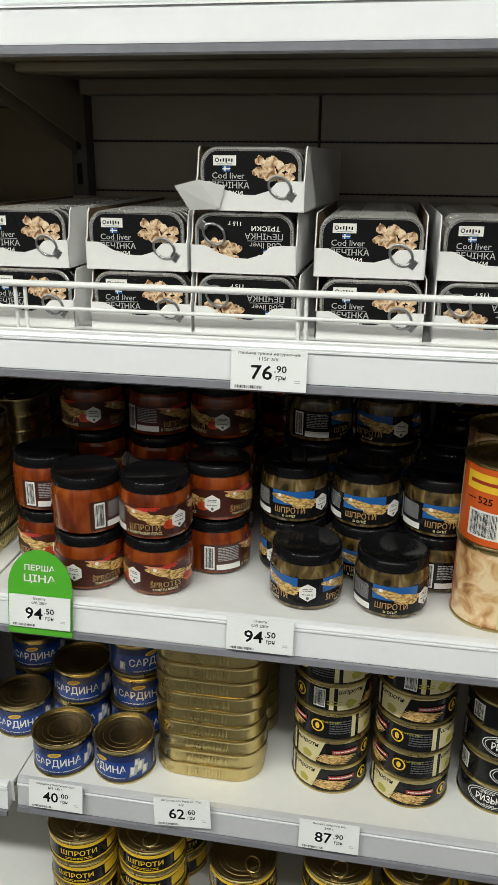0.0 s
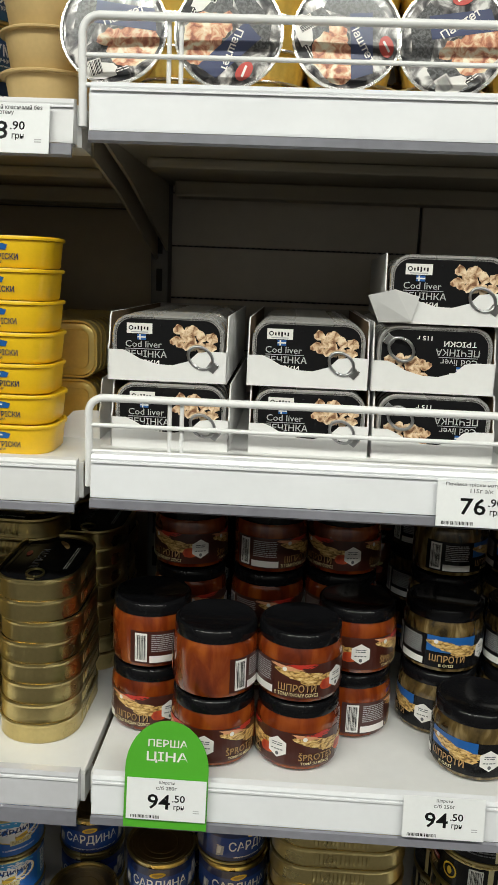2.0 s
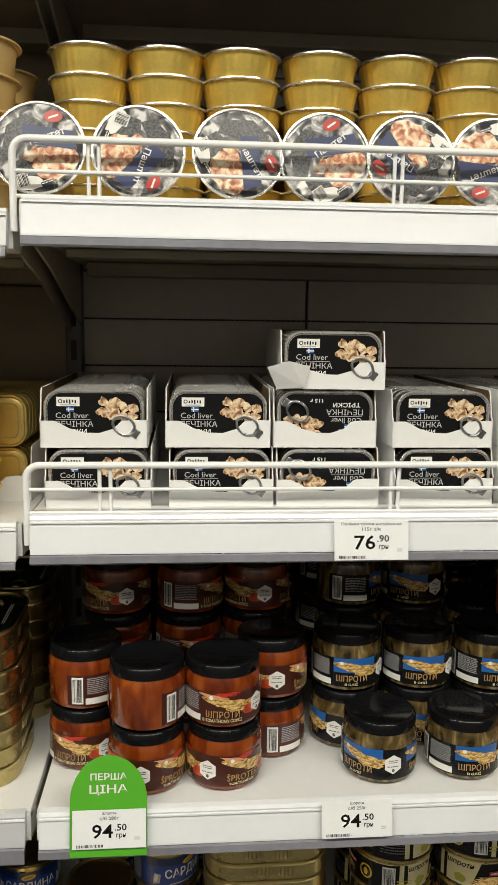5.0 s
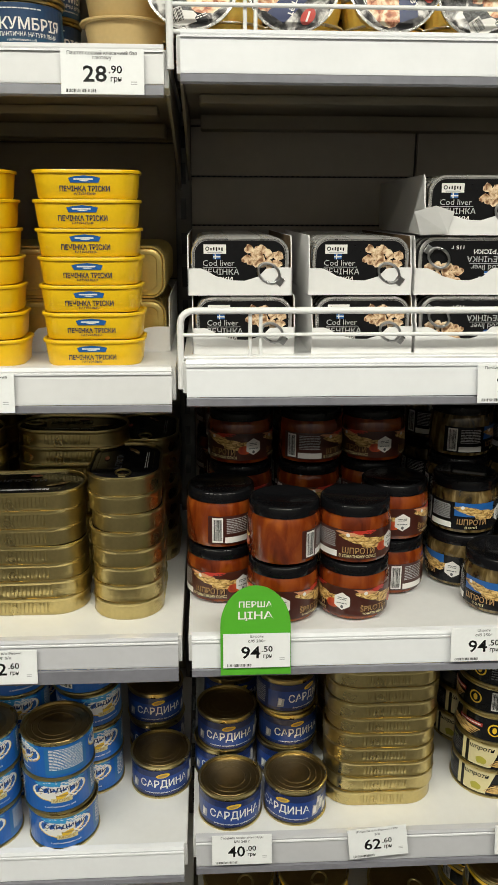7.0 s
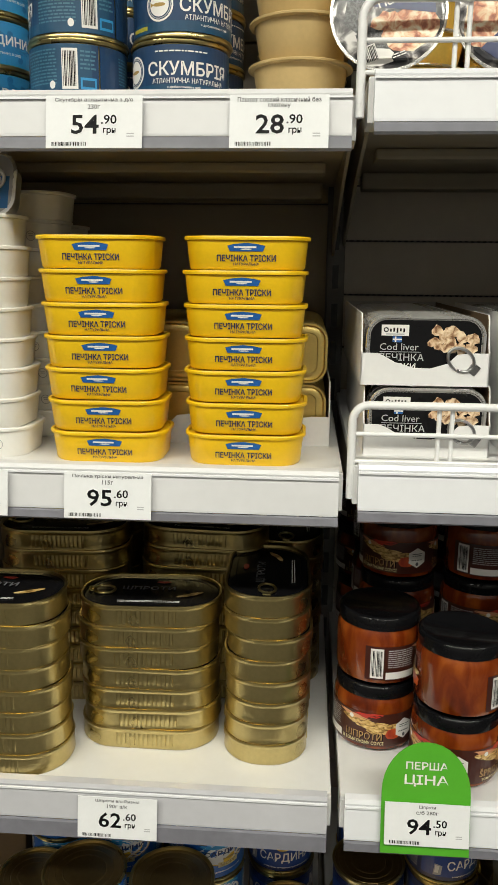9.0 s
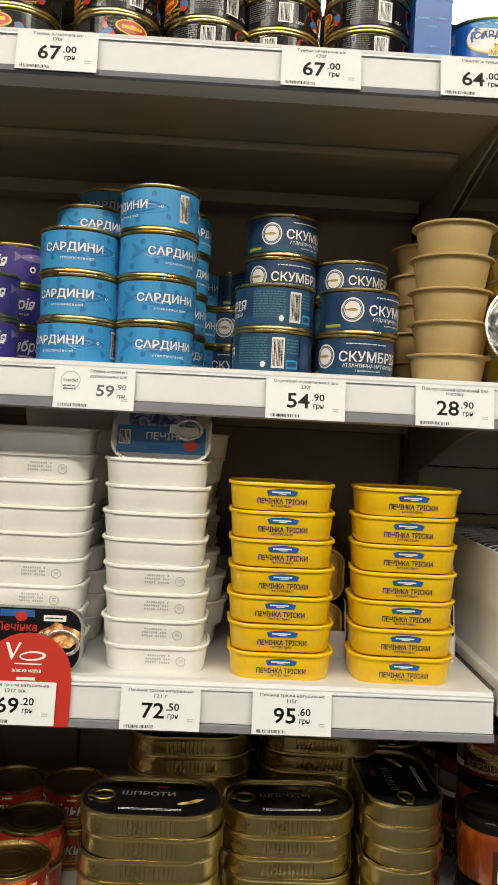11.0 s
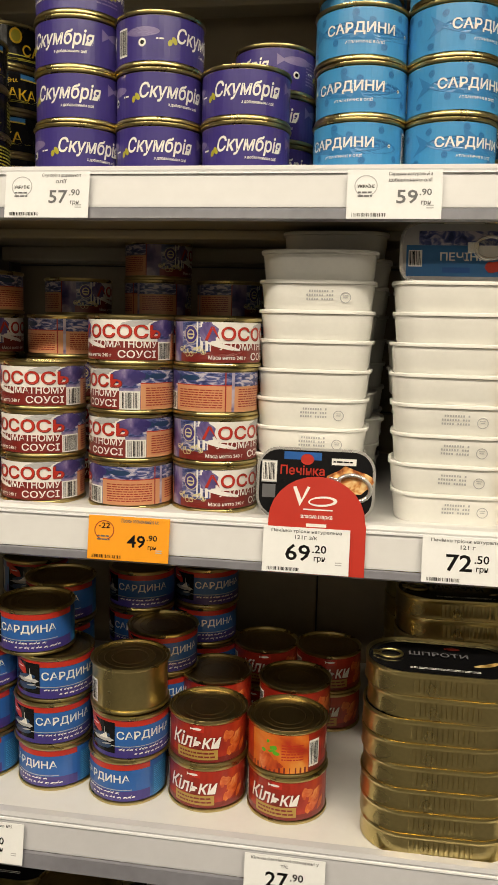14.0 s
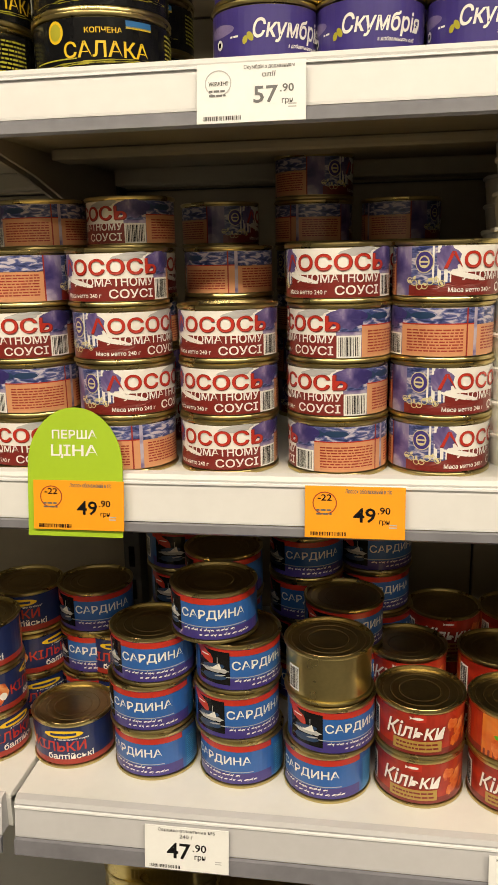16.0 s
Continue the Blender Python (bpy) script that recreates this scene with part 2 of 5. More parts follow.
def lathe(name, profile, material, n=36, ripple=0, depth=0.0, top=None):
    """Turns a profile of (radius, height) about z. ripple: flutes round it, of that depth."""
    verts, faces = [], []
    for r, z in profile:
        for k in range(n):
            a = 2 * math.pi * k / n
            q = r * (1 + depth * math.cos(ripple * a)) if ripple and r > 0.02 else r
            verts.append((q * math.sin(a), -q * math.cos(a), z))
    for j in range(len(profile) - 1):
        for k in range(n):
            a, b = j * n + k, j * n + (k + 1) % n
            faces.append((a, b, b + n, a + n))
    if profile[0][0] > 0:
        faces.append(tuple(range(n - 1, -1, -1)))
    if profile[-1][0] > 0:
        faces.append(tuple(range((len(profile) - 1) * n, len(profile) * n)))
    return mesh_of(name, verts, faces, material)


def ring_of(w, d, r, z, n=6):
    """Rounded rectangle in the plane z, anticlockwise from above."""
    out = []
    for cx, cy, a0 in ((1, -1, -90), (1, 1, 0), (-1, 1, 90), (-1, -1, 180)):
        for k in range(n + 1):
            a = radians(a0 + 90 * k / n)
            out.append((cx * (w / 2 - r) + r * math.cos(a), cy * (d / 2 - r) + r * math.sin(a), z))
    return out


def loft(name, sections, material, n=6):
    """Sections of (width, depth, corner radius, height), closed below and above."""
    verts, faces = [], []
    m = 4 * (n + 1)
    for w, d, r, z in sections:
        verts += ring_of(w, d, r, z, n)
    for j in range(len(sections) - 1):
        for k in range(m):
            a, b = j * m + k, j * m + (k + 1) % m
            faces.append((a, b, b + m, a + m))
    faces.append(tuple(range(m - 1, -1, -1)))
    faces.append(tuple(range((len(sections) - 1) * m, len(sections) * m)))
    return mesh_of(name, verts, faces, material)


def ribbed_loft(name, sections, material, ribs, pitch, n=8):
    """A loft whose long sides carry pressed upright ribs; a section's fifth number is the ribs' height there."""
    verts, faces, m = [], [], 0
    for w, d, r, z, lift in sections:
        pts = []
        for x, y, _ in ring_of(w, d, r, z, n):
            pts.append((x, y, z))
        side = []
        for k in range(ribs):
            x = (k - ribs / 2) * pitch
            side += [(x + 0.04 * pitch, 0.0), (x + 0.30 * pitch, 0.0), (x + 0.46 * pitch, lift), (x + 0.86 * pitch, lift)]
        side.append((ribs / 2 * pitch, 0.0))
        ring = pts[0:2 * (n + 1)] + [(-x, d / 2 + e, z) for x, e in side] + pts[2 * (n + 1):] + [(x, -d / 2 - e, z) for x, e in side]
        m = len(ring)
        verts += ring
    for j in range(len(sections) - 1):
        for k in range(m):
            a, b = j * m + k, j * m + (k + 1) % m
            faces.append((a, b, b + m, a + m))
    faces.append(tuple(range(m - 1, -1, -1)))
    faces.append(tuple(range((len(sections) - 1) * m, len(sections) * m)))
    return mesh_of(name, verts, faces, material)


def tube(name, points, radius, material, closed=False):
    cu = bpy.data.curves.new(name, "CURVE")
    cu.dimensions, cu.bevel_depth, cu.bevel_resolution = "3D", radius, 3
    sp = cu.splines.new("POLY")
    sp.points.add(len(points) - 1)
    for p, co in zip(sp.points, points):
        p.co = (*co, 1)
    sp.use_cyclic_u = closed
    ob = new(name, cu)
    me = bpy.data.meshes.new_from_object(ob.evaluated_get(bpy.context.evaluated_depsgraph_get()))
    bpy.data.objects.remove(ob)
    me.materials.clear()
    me.materials.append(material)
    me.polygons.foreach_set("use_smooth", [True] * len(me.polygons))
    return me


TEXTS = {}


def text_shape(body, weight=0.016):
    """The outlines of a word as flat triangles, scaled to a box of 1 by 1."""
    key = (body, weight)
    if key not in TEXTS:
        cu = bpy.data.curves.new("word", "FONT")
        cu.body, cu.resolution_u, cu.offset = body, 2, weight
        ob = new("word", cu)
        me = bpy.data.meshes.new_from_object(ob.evaluated_get(bpy.context.evaluated_depsgraph_get()))
        co = np.array([v.co[:2] for v in me.vertices])
        lo, hi = co.min(0), co.max(0)
        TEXTS[key] = ((co - lo) / (hi - lo), [tuple(p.vertices) for p in me.polygons], float((hi - lo)[0] / (hi - lo)[1]))
        bpy.data.objects.remove(ob)
        bpy.data.meshes.remove(me)
    return TEXTS[key]


class Print:
    """Flat artwork in millimetres (u across, v up), laid in thin layers on a flat or round face."""

    def __init__(self):
        self.v, self.f, self.i, self.m = [], [], [], []

    def slot(self, m):
        if m not in self.m:
            self.m.append(m)
        return self.m.index(m)

    def add(self, verts, faces, m, layer):
        o, s = len(self.v), self.slot(m)
        self.v += [(u, v, layer) for u, v in verts]
        self.f += [tuple(o + k for k in f) for f in faces]
        self.i += [s] * len(faces)
        return self

    def rect(self, u, v, w, h, m, layer=1, slant=0.0):
        nu = max(1, math.ceil(w / 5))
        verts = [(u - w / 2 + w * k / nu + slant * (s - 0.5) * h, v - h / 2 + h * s) for s in (0, 1) for k in range(nu + 1)]
        return self.add(verts, [(k, k + 1, nu + 2 + k, nu + 1 + k) for k in range(nu)], m, layer)

    def disc(self, u, v, ru, rv, m, layer=1, n=20, turn=0.0, rough=0.0):
        rnd = random.Random(int(u * 7 + v * 13 + ru * 3))
        ct, st = math.cos(radians(turn)), math.sin(radians(turn))
        verts, faces = [(u, v)], []
        wob = [1 + rough * (rnd.random() - 0.5) for _ in range(n)]
        for j in (1, 2, 3):
            for k in range(n):
                a = 2 * math.pi * k / n
                x, y = ru * j / 3 * math.cos(a) * wob[k], rv * j / 3 * math.sin(a) * wob[k]
                verts.append((u + x * ct - y * st, v + x * st + y * ct))
        for k in range(n):
            q = (k + 1) % n
            faces.append((0, 1 + k, 1 + q))
            for j in (0, 1):
                faces.append((1 + j * n + k, 1 + (j + 1) * n + k, 1 + (j + 1) * n + q, 1 + j * n + q))
        return self.add(verts, faces, m, layer)

    def loop(self, u, v, ru, rv, thick, m, layer=2, n=24):
        verts = [(u + (ru - thick * s) * math.cos(2 * math.pi * k / n), v + (rv - thick * s) * math.sin(2 * math.pi * k / n)) for s in (0, 1) for k in range(n)]
        return self.add(verts, [(k, (k + 1) % n, n + (k + 1) % n, n + k) for k in range(n)], m, layer)

    def poly(self, pts, m, layer=2, fine=6.0):
        """A filled outline, cut small enough to follow a round face."""
        todo, verts, faces = [(pts[0], pts[k], pts[k + 1]) for k in range(1, len(pts) - 1)], [], []
        while todo:
            a, b, c = todo.pop()
            d = [math.dist(a, b), math.dist(b, c), math.dist(c, a)]
            if max(d) <= fine:
                faces.append((len(verts), len(verts) + 1, len(verts) + 2))
                verts += [a, b, c]
                continue
            for _ in range(d.index(max(d))):
                a, b, c = b, c, a
            q = ((a[0] + b[0]) / 2, (a[1] + b[1]) / 2)
            todo += [(a, q, c), (q, b, c)]
        return self.add(verts, faces, m, layer)

    def text(self, body, u, v, w, h, m, layer=3, slant=0.0, flip=False, weight=0.016):
        co, faces, _ = text_shape(body, weight)
        verts = [(u + (x - 0.5) * w + slant * (y - 0.5) * h, v + (y - 0.5) * h) for x, y in co]
        if flip:
            verts = [(2 * u - a, 2 * v - b) for a, b in verts]
        return self.add(verts, faces, m, layer)

    def lines(self, u, v, w, h, count, m, layer=3, seed=1):
        """Small writing that cannot be read, as broken bars."""
        rnd = random.Random(seed)
        for k in range(count):
            y, x = v + h / 2 - h * (k + 0.5) / count, u - w / 2
            while x < u + w / 2 - 1:
                c = min(rnd.uniform(1.5, 6), u + w / 2 - x)
                self.rect(x + c / 2, y, c, h / count * 0.45, m, layer)
                x += c + 0.8
        return self

    def barcode(self, u, v, w, h, paper=None, layer=2, seed=3):
        rnd = random.Random(seed)
        if paper:
            self.rect(u, v, w, h, paper, layer)
            w, h = w * 0.84, h * 0.86
        x = u - w / 2
        while x < u + w / 2:
            c = rnd.choice((0.35, 0.5, 0.8))
            self.rect(x + c / 2, v, c, h, INK, layer + 1)
            x += c + rnd.choice((0.4, 0.6, 0.9))
        return self

    def fish(self, u, v, s, m, layer=2, flip=1):
        self.disc(u, v, s, s * 0.26, m, layer, 16)
        return self.poly([(u - flip * s * 0.85, v), (u - flip * s * 1.4, v + s * 0.34), (u - flip * s * 1.4, v - s * 0.34)][:: flip], m, layer)

    def mesh(self, name, place):
        return mesh_of(name, [place(u / 1000, v / 1000, k * 0.00016) for u, v, k in self.v], self.f, self.m, self.i, smooth=False)


def on_round(radius, base=0.0):
    def place(u, v, k):
        a = u / radius
        return ((radius + k) * math.sin(a), -(radius + k) * math.cos(a), base + v)
    return place


def on_front(y=0.0):
    return lambda u, v, k: (u, y - k, v)


class Kind:
    """One model, set down as often as it is asked for."""

    def __init__(self, thing):
        self.thing, self.used = thing, False

    def at(self, m, label=""):
        if self.used:
            ob = copy_thing(self.thing, m)
        else:
            ob, self.used = self.thing, True
            ob.matrix_basis = m
        if label:
            ob["label"] = label
        return ob


def thing(name, label, category, group="", kind=""):
    return tagged(new(name), label, category, group, kind)

# ---- the large structure ----
TAG_TOP = {}
FRONT, BACK, JOINT = 0.800, 1.240, -0.457
LEFT_END, RIGHT_END = -1.90, 0.75
R_HIGH, R_TOP, R_MID, R_JAR, R_LOW, R_BASE = 1.835, 1.521, 1.211, 0.889, 0.579, 0.284
L_HIGH, L_TOP, L_MID, L_JAR, L_LOW, L_BASE = 1.826, 1.509, 1.202, 0.884, 0.567, 0.275
RAIL_UP, SET_BACK = 0.0045, 0.018


TAG_TOP.update({R_MID: 1.2085, R_JAR: 0.8985, R_LOW: 0.5920, L_TOP: 1.5060, L_MID: 1.2005, L_JAR: 0.8790, L_HIGH: 1.8240})


def slab(name, x0, x1, y0, y1, z0, z1, material, b=0.0):
    return tagged(new(name, bevel_box(name, x0, x1, y0, y1, z0, z1, material, b)), kind="structure")


tagged(slab("floor", -7, 6, -4, 6, -0.1, 0, FLOOR), "light grey polished shop floor tiles", "floor")
tagged(slab("ceiling", -7, 6, -4, 6, 3.3, 3.4, CEIL), "pale shop ceiling", "ceiling")
for nm, box in (("wall_south", (-7, 6, -4.2, -4)), ("wall_north", (-7, 6, 6, 6.2)), ("wall_west", (-7.2, -7, -4, 6)), ("wall_east", (6, 6.2, -4, 6))):
    tagged(slab(nm, *box, 0, 3.3, WALL), "plain painted shop wall", "wall")
tagged(slab("opposite_shelving_wall", -7, 6, -2.0, -1.45, 0, 1.95, mat("opposite_goods", (0.26, 0.25, 0.24), 0.6, vary=0.45, scale=4)), "plain dark run of shelving across the aisle", "shelving")
for x, y in LAMPS:
    lamp = thing("ceiling_light", "long white strip light under the shop ceiling", "ceiling light", "ceiling strip lights")
    lamp.location = (x, y, 3.03)
    part("housing", bevel_box("housing", -2.5, 2.5, -0.1, 0.1, 0, 0.27, RAIL, 0.004), lamp)
    part("diffuser", bevel_box("diffuser", -2.5, 2.5, -0.08, 0.08, -0.012, -0.002, GLOW, 0.002), lamp)


def back_wall(name, x0, x1, z0, z1, cols, row, material, label):
    wall = tagged(new(name, bevel_box(name, x0, x1, BACK + 0.012, BACK + 0.03, z0, z1, UPRIGHT, 0)), label, "back panel", kind="structure")
    z = z0
    while z < z1 - 0.01:
        for a, b in cols:
            me = bevel_box("panel", a, b, BACK, BACK + 0.011, z + 0.0013, min(z + row, z1) - 0.0013, material, 0.0015)
            part("panel", me, wall)
        z += row
    return wall


wall_r = back_wall("back_panel_wall_1", JOINT + 0.002, RIGHT_END, 0.267, 1.86, [(JOINT - 0.01, -0.1105), (-0.1060, 0.33), (0.333, RIGHT_END)], 0.0716, PANEL,
          "grey enamelled slatted steel back panels of the shelving")
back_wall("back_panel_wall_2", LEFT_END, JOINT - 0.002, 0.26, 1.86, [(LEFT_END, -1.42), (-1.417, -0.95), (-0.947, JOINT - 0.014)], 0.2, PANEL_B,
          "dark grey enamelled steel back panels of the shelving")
for row in (14, 15, 16):
    z, verts, faces = 0.267 + row * 0.0716, [], []
    for k in range(148):
        x = JOINT + 0.006 + k * 0.008
        n = len(verts)
        verts += [(x, BACK - 0.0004, z - 0.0008), (x + 0.0042, BACK - 0.0004, z - 0.0008), (x + 0.0042, BACK - 0.0004, z + 0.0010), (x, BACK - 0.0004, z + 0.0010)]
        faces.append((n, n + 1, n + 2, n + 3))
    tagged(part("perforation", mesh_of("perforation", verts, faces, INK, smooth=False), wall_r, "row of small dark slots"), kind="stuff")
for nm, x in (("upright_1", JOINT - 0.006), ("upright_2", -1.418), ("upright_3", RIGHT_END)):
    post = tagged(new(nm, bevel_box(nm, x - 0.012, x + 0.012, 1.205, 1.238, 0, 1.95, UPRIGHT, 0.002)), "dark slotted steel shelving upright", "upright", kind="structure")
    for k in range(30):
        part("slot", bevel_box("slot", x - 0.004, x + 0.004, 1.2035, 1.2045, 0.3 + k * 0.05, 0.33 + k * 0.05, INK, 0), post)


def profile_bar(name, pts, x0, x1, material, b=True):
    """A bar along x with the outline pts of (y, z)."""
    n = len(pts)
    verts = [(x, y, z) for x in (x0, x1) for y, z in pts]
    faces = [(k, (k + 1) % n, n + (k + 1) % n, n + k) for k in range(n)] + [tuple(range(n - 1, -1, -1)), tuple(range(n, 2 * n))]
    return mesh_of(name, verts, faces, material, smooth=False)


def shelf(x0, x1, z, label, depth=0.0, rail_x1=None, lip=0.010):
    """A steel shelf with folded front, underside ribs, brackets and a price rail."""
    s = thing("shelf", label, "shelf", "shop shelves")
    f = FRONT - depth
    part("deck", bevel_box("deck", x0, x1, f + 0.004, BACK - 0.004, z - 0.012, z, SHELF, 0.0015), s)
    part("front_fold", profile_bar("front_fold", [(f + 0.003, z - 0.004), (f + 0.003, z - 0.034), (f + 0.035, z - 0.036), (f + 0.035, z - 0.013)], x0, x1, SHELF), s)
    # Underside and ribs carry the shade in their colour.
    part("underside", bevel_box("underside", x0 + 0.004, x1 - 0.004, f + 0.05, BACK - 0.02, z - 0.030, z - 0.0125, UNDER_SHADED, 0.002), s)
    part("rib", bevel_box("rib", x0 + 0.02, x1 - 0.02, f + 0.16, f + 0.20, z - 0.041, z - 0.0305, UNDER_SHADED, 0.003), s)
    part("rib", bevel_box("rib", x0 + 0.02, x1 - 0.02, BACK - 0.09, BACK - 0.05, z - 0.050, z - 0.0305, UNDER_SHADED, 0.003), s)
    r0, r1 = x0 + 0.004, (rail_x1 or x1) - 0.004
    w = 0.037 if lip > 0.010 else 0.040
    q = z + RAIL_UP
    # Lower rails take the shaded tone, left rails the dimmed one.
    rail = part("price_rail", profile_bar("price_rail", [(f + 0.0025, q - 0.0005), (f - 0.005, q - 0.0015), (f - 0.007, q - 0.005), (f - 0.0065, q - 0.007), (f - 0.0115, q - w + 0.002), (f - 0.0115, q - w), (f + 0.0025, q - w)], r0, r1, RAIL_SHADED if z in (R_LOW, L_JAR) else RAIL_SOFT_DIM if z in (L_HIGH, L_TOP, L_MID) else RAIL), s, "pale plastic price rail")
    part("rail_groove", profile_bar("rail_groove", [(f - 0.0072, q - 0.0066), (f - 0.0088, q - 0.0072), (f - 0.0090, q - 0.0088), (f - 0.0074, q - 0.0088)], r0, r1, RAIL), rail)
    part("clear_lip", profile_bar("clear_lip", [(f - 0.0116, q - w - 0.0005), (f - 0.0150, q - w - 0.001), (f - 0.0165, q - w - lip + 0.002), (f - 0.0140, q - w - lip), (f - 0.0100, q - w - 0.0015)], r0, r1, LIP), rail, "grey translucent lower lip")
    for x in (x0 + 0.003, x1 - 0.003):
        n = [(f + 0.05, z - 0.014), (f + 0.05, z - 0.036), (f + 0.16, z - 0.055), (BACK - 0.03, z - 0.118), (BACK - 0.004, z - 0.118), (BACK - 0.004, z - 0.014)]
        part("bracket", profile_bar("bracket", n, x - 0.0015, x + 0.0015, UNDER_SHADED), s, "grey steel side bracket")
    return s


for z in (R_HIGH, R_TOP, R_MID, R_JAR, R_LOW, R_BASE):
    shelf(JOINT + 0.001, RIGHT_END, z, "white enamelled steel shop shelf with a price rail", -SET_BACK if z < 0.6 else 0.008)
for z in (L_HIGH, L_TOP, L_MID, L_JAR, L_LOW, L_BASE):
    wide_lip = 0.018 if z == L_JAR else 0.012 if z == L_TOP else 0.009
    shelf(-1.414, JOINT - 0.007, z, "white enamelled steel shop shelf with a price rail", depth=-SET_BACK if z < 0.6 else 0.0, lip=wide_lip)
    shelf(LEFT_END, -1.419, z, "short white enamelled steel shop shelf with a price rail", depth=-SET_BACK if z < 0.6 else 0.0, lip=wide_lip)
tagged(slab("plinth_1", LEFT_END, RIGHT_END, 0.88, BACK, 0, 0.22, UNDER_SHADED, 0.002), "grey steel base plinth below the shelving", "plinth")


def wire_guard(z, h, mid, x0, x1, posts):
    g = thing("wire_guard", "white coated wire guard along a shelf edge", "wire guard", "wire guards")
    y = FRONT - 0.001
    arc = [(x0, y, z - 0.030), (x0, y, z + h - 0.014)] + [(x0 + 0.014 - 0.014 * math.cos(radians(a)), y, z + h - 0.014 + 0.014 * math.sin(radians(a))) for a in (15, 30, 45, 60, 75, 90)] + [(x1, y, z + h)]
    part("top_wire", tube("top_wire", arc, 0.0036, WIRE), g)
    part("middle_wire", tube("middle_wire", [(x0 + 0.003, y, z + mid), (x1, y, z + mid)], 0.0020, WIRE), g)
    part("bottom_wire", tube("bottom_wire", [(x0 + 0.003, y, z + 0.003), (x1, y, z + 0.003)], 0.0020, WIRE), g)
    for x in posts:
        part("post", tube("post", [(x, y + 0.003, z - 0.004), (x, y + 0.003, z + h - 0.001)], 0.0020, WIRE), g)
    return g


wire_guard(R_TOP, 0.056, 0.026, -0.462, RIGHT_END, (-0.391, -0.381, -0.092, -0.084, 0.205, 0.213))
wire_guard(R_MID, 0.052, 0.027, -0.458, RIGHT_END, (-0.385, -0.374, -0.083, -0.075, 0.215, 0.223))

# ---- kinds of things ----


def can_body(r, h, material=None, n=36):
    m = material or GOLD
    return lathe("body", [(r - 0.004, 0.0012), (r - 0.0022, 0.0), (r - 0.0002, 0.0006), (r, 0.0022), (r - 0.0006, 0.0034), (r - 0.0024, 0.0040), (r - 0.0024, h - 0.0040), (r - 0.0006, h - 0.0034), (r, h - 0.0022), (r - 0.0002, h - 0.0008), (r - 0.0016, h), (r - 0.0030, h - 0.0008), (r - 0.0036, h - 0.0035)], m, n)


def can_lid(r, h, material=None, n=36):
    q = r - 0.0034
    return lathe("lid", [(q, h - 0.0034), (q - 0.003, h - 0.0042), (q - 0.004, h - 0.0030), (q - 0.0055, h - 0.0042), (q - 0.010, h - 0.0040), (q - 0.0115, h - 0.0030), (q - 0.013, h - 0.0040), (q - 0.018, h - 0.0038), (q - 0.0195, h - 0.0030), (q - 0.021, h - 0.0038), (0.0, h - 0.0038)], material or GOLD_DARK, n)


def ring_pull(parent, x, y, z, s=1.0, turn=0.0, label="bent steel ring pull", upright=False, metal=None):
    pts = [(0.0095 * s * math.cos(2 * math.pi * k / 18), 0.0125 * s * math.sin(2 * math.pi * k / 18), 0) for k in range(18)]
    a = part("ring_pull", tube("ring_pull", pts, 0.0015 * s, metal or SILVER, True), parent, label)
    a.matrix_basis = pose(x, y, z, 90 if upright else 4, 0, 0) @ pose(0, 0, 0, 0, 0, turn)
    b = part("tab", bevel_box("tab", -0.0048 * s, 0.0048 * s, 0.0095 * s, 0.0185 * s, -0.0009, 0.0009, metal or SILVER, 0.0008), a)
    return a


def tin_can(label, art, r, h, category="tin can", group="", ring=False, lid=None, body=None):
    c = thing("tin_can", label, category, group)
    part("body", can_body(r, h, body), c)
    part("lid", can_lid(r, h, lid), c)
    if art:
        part("label", art.mesh("label", on_round(r - 0.0016, 0.0045)), c)
    if ring:
        ring_pull(c, 0.004, -r * 0.45, h - 0.0012, 1.1, 160, "gold ring pull", False, GOLD)
    return Kind(c)


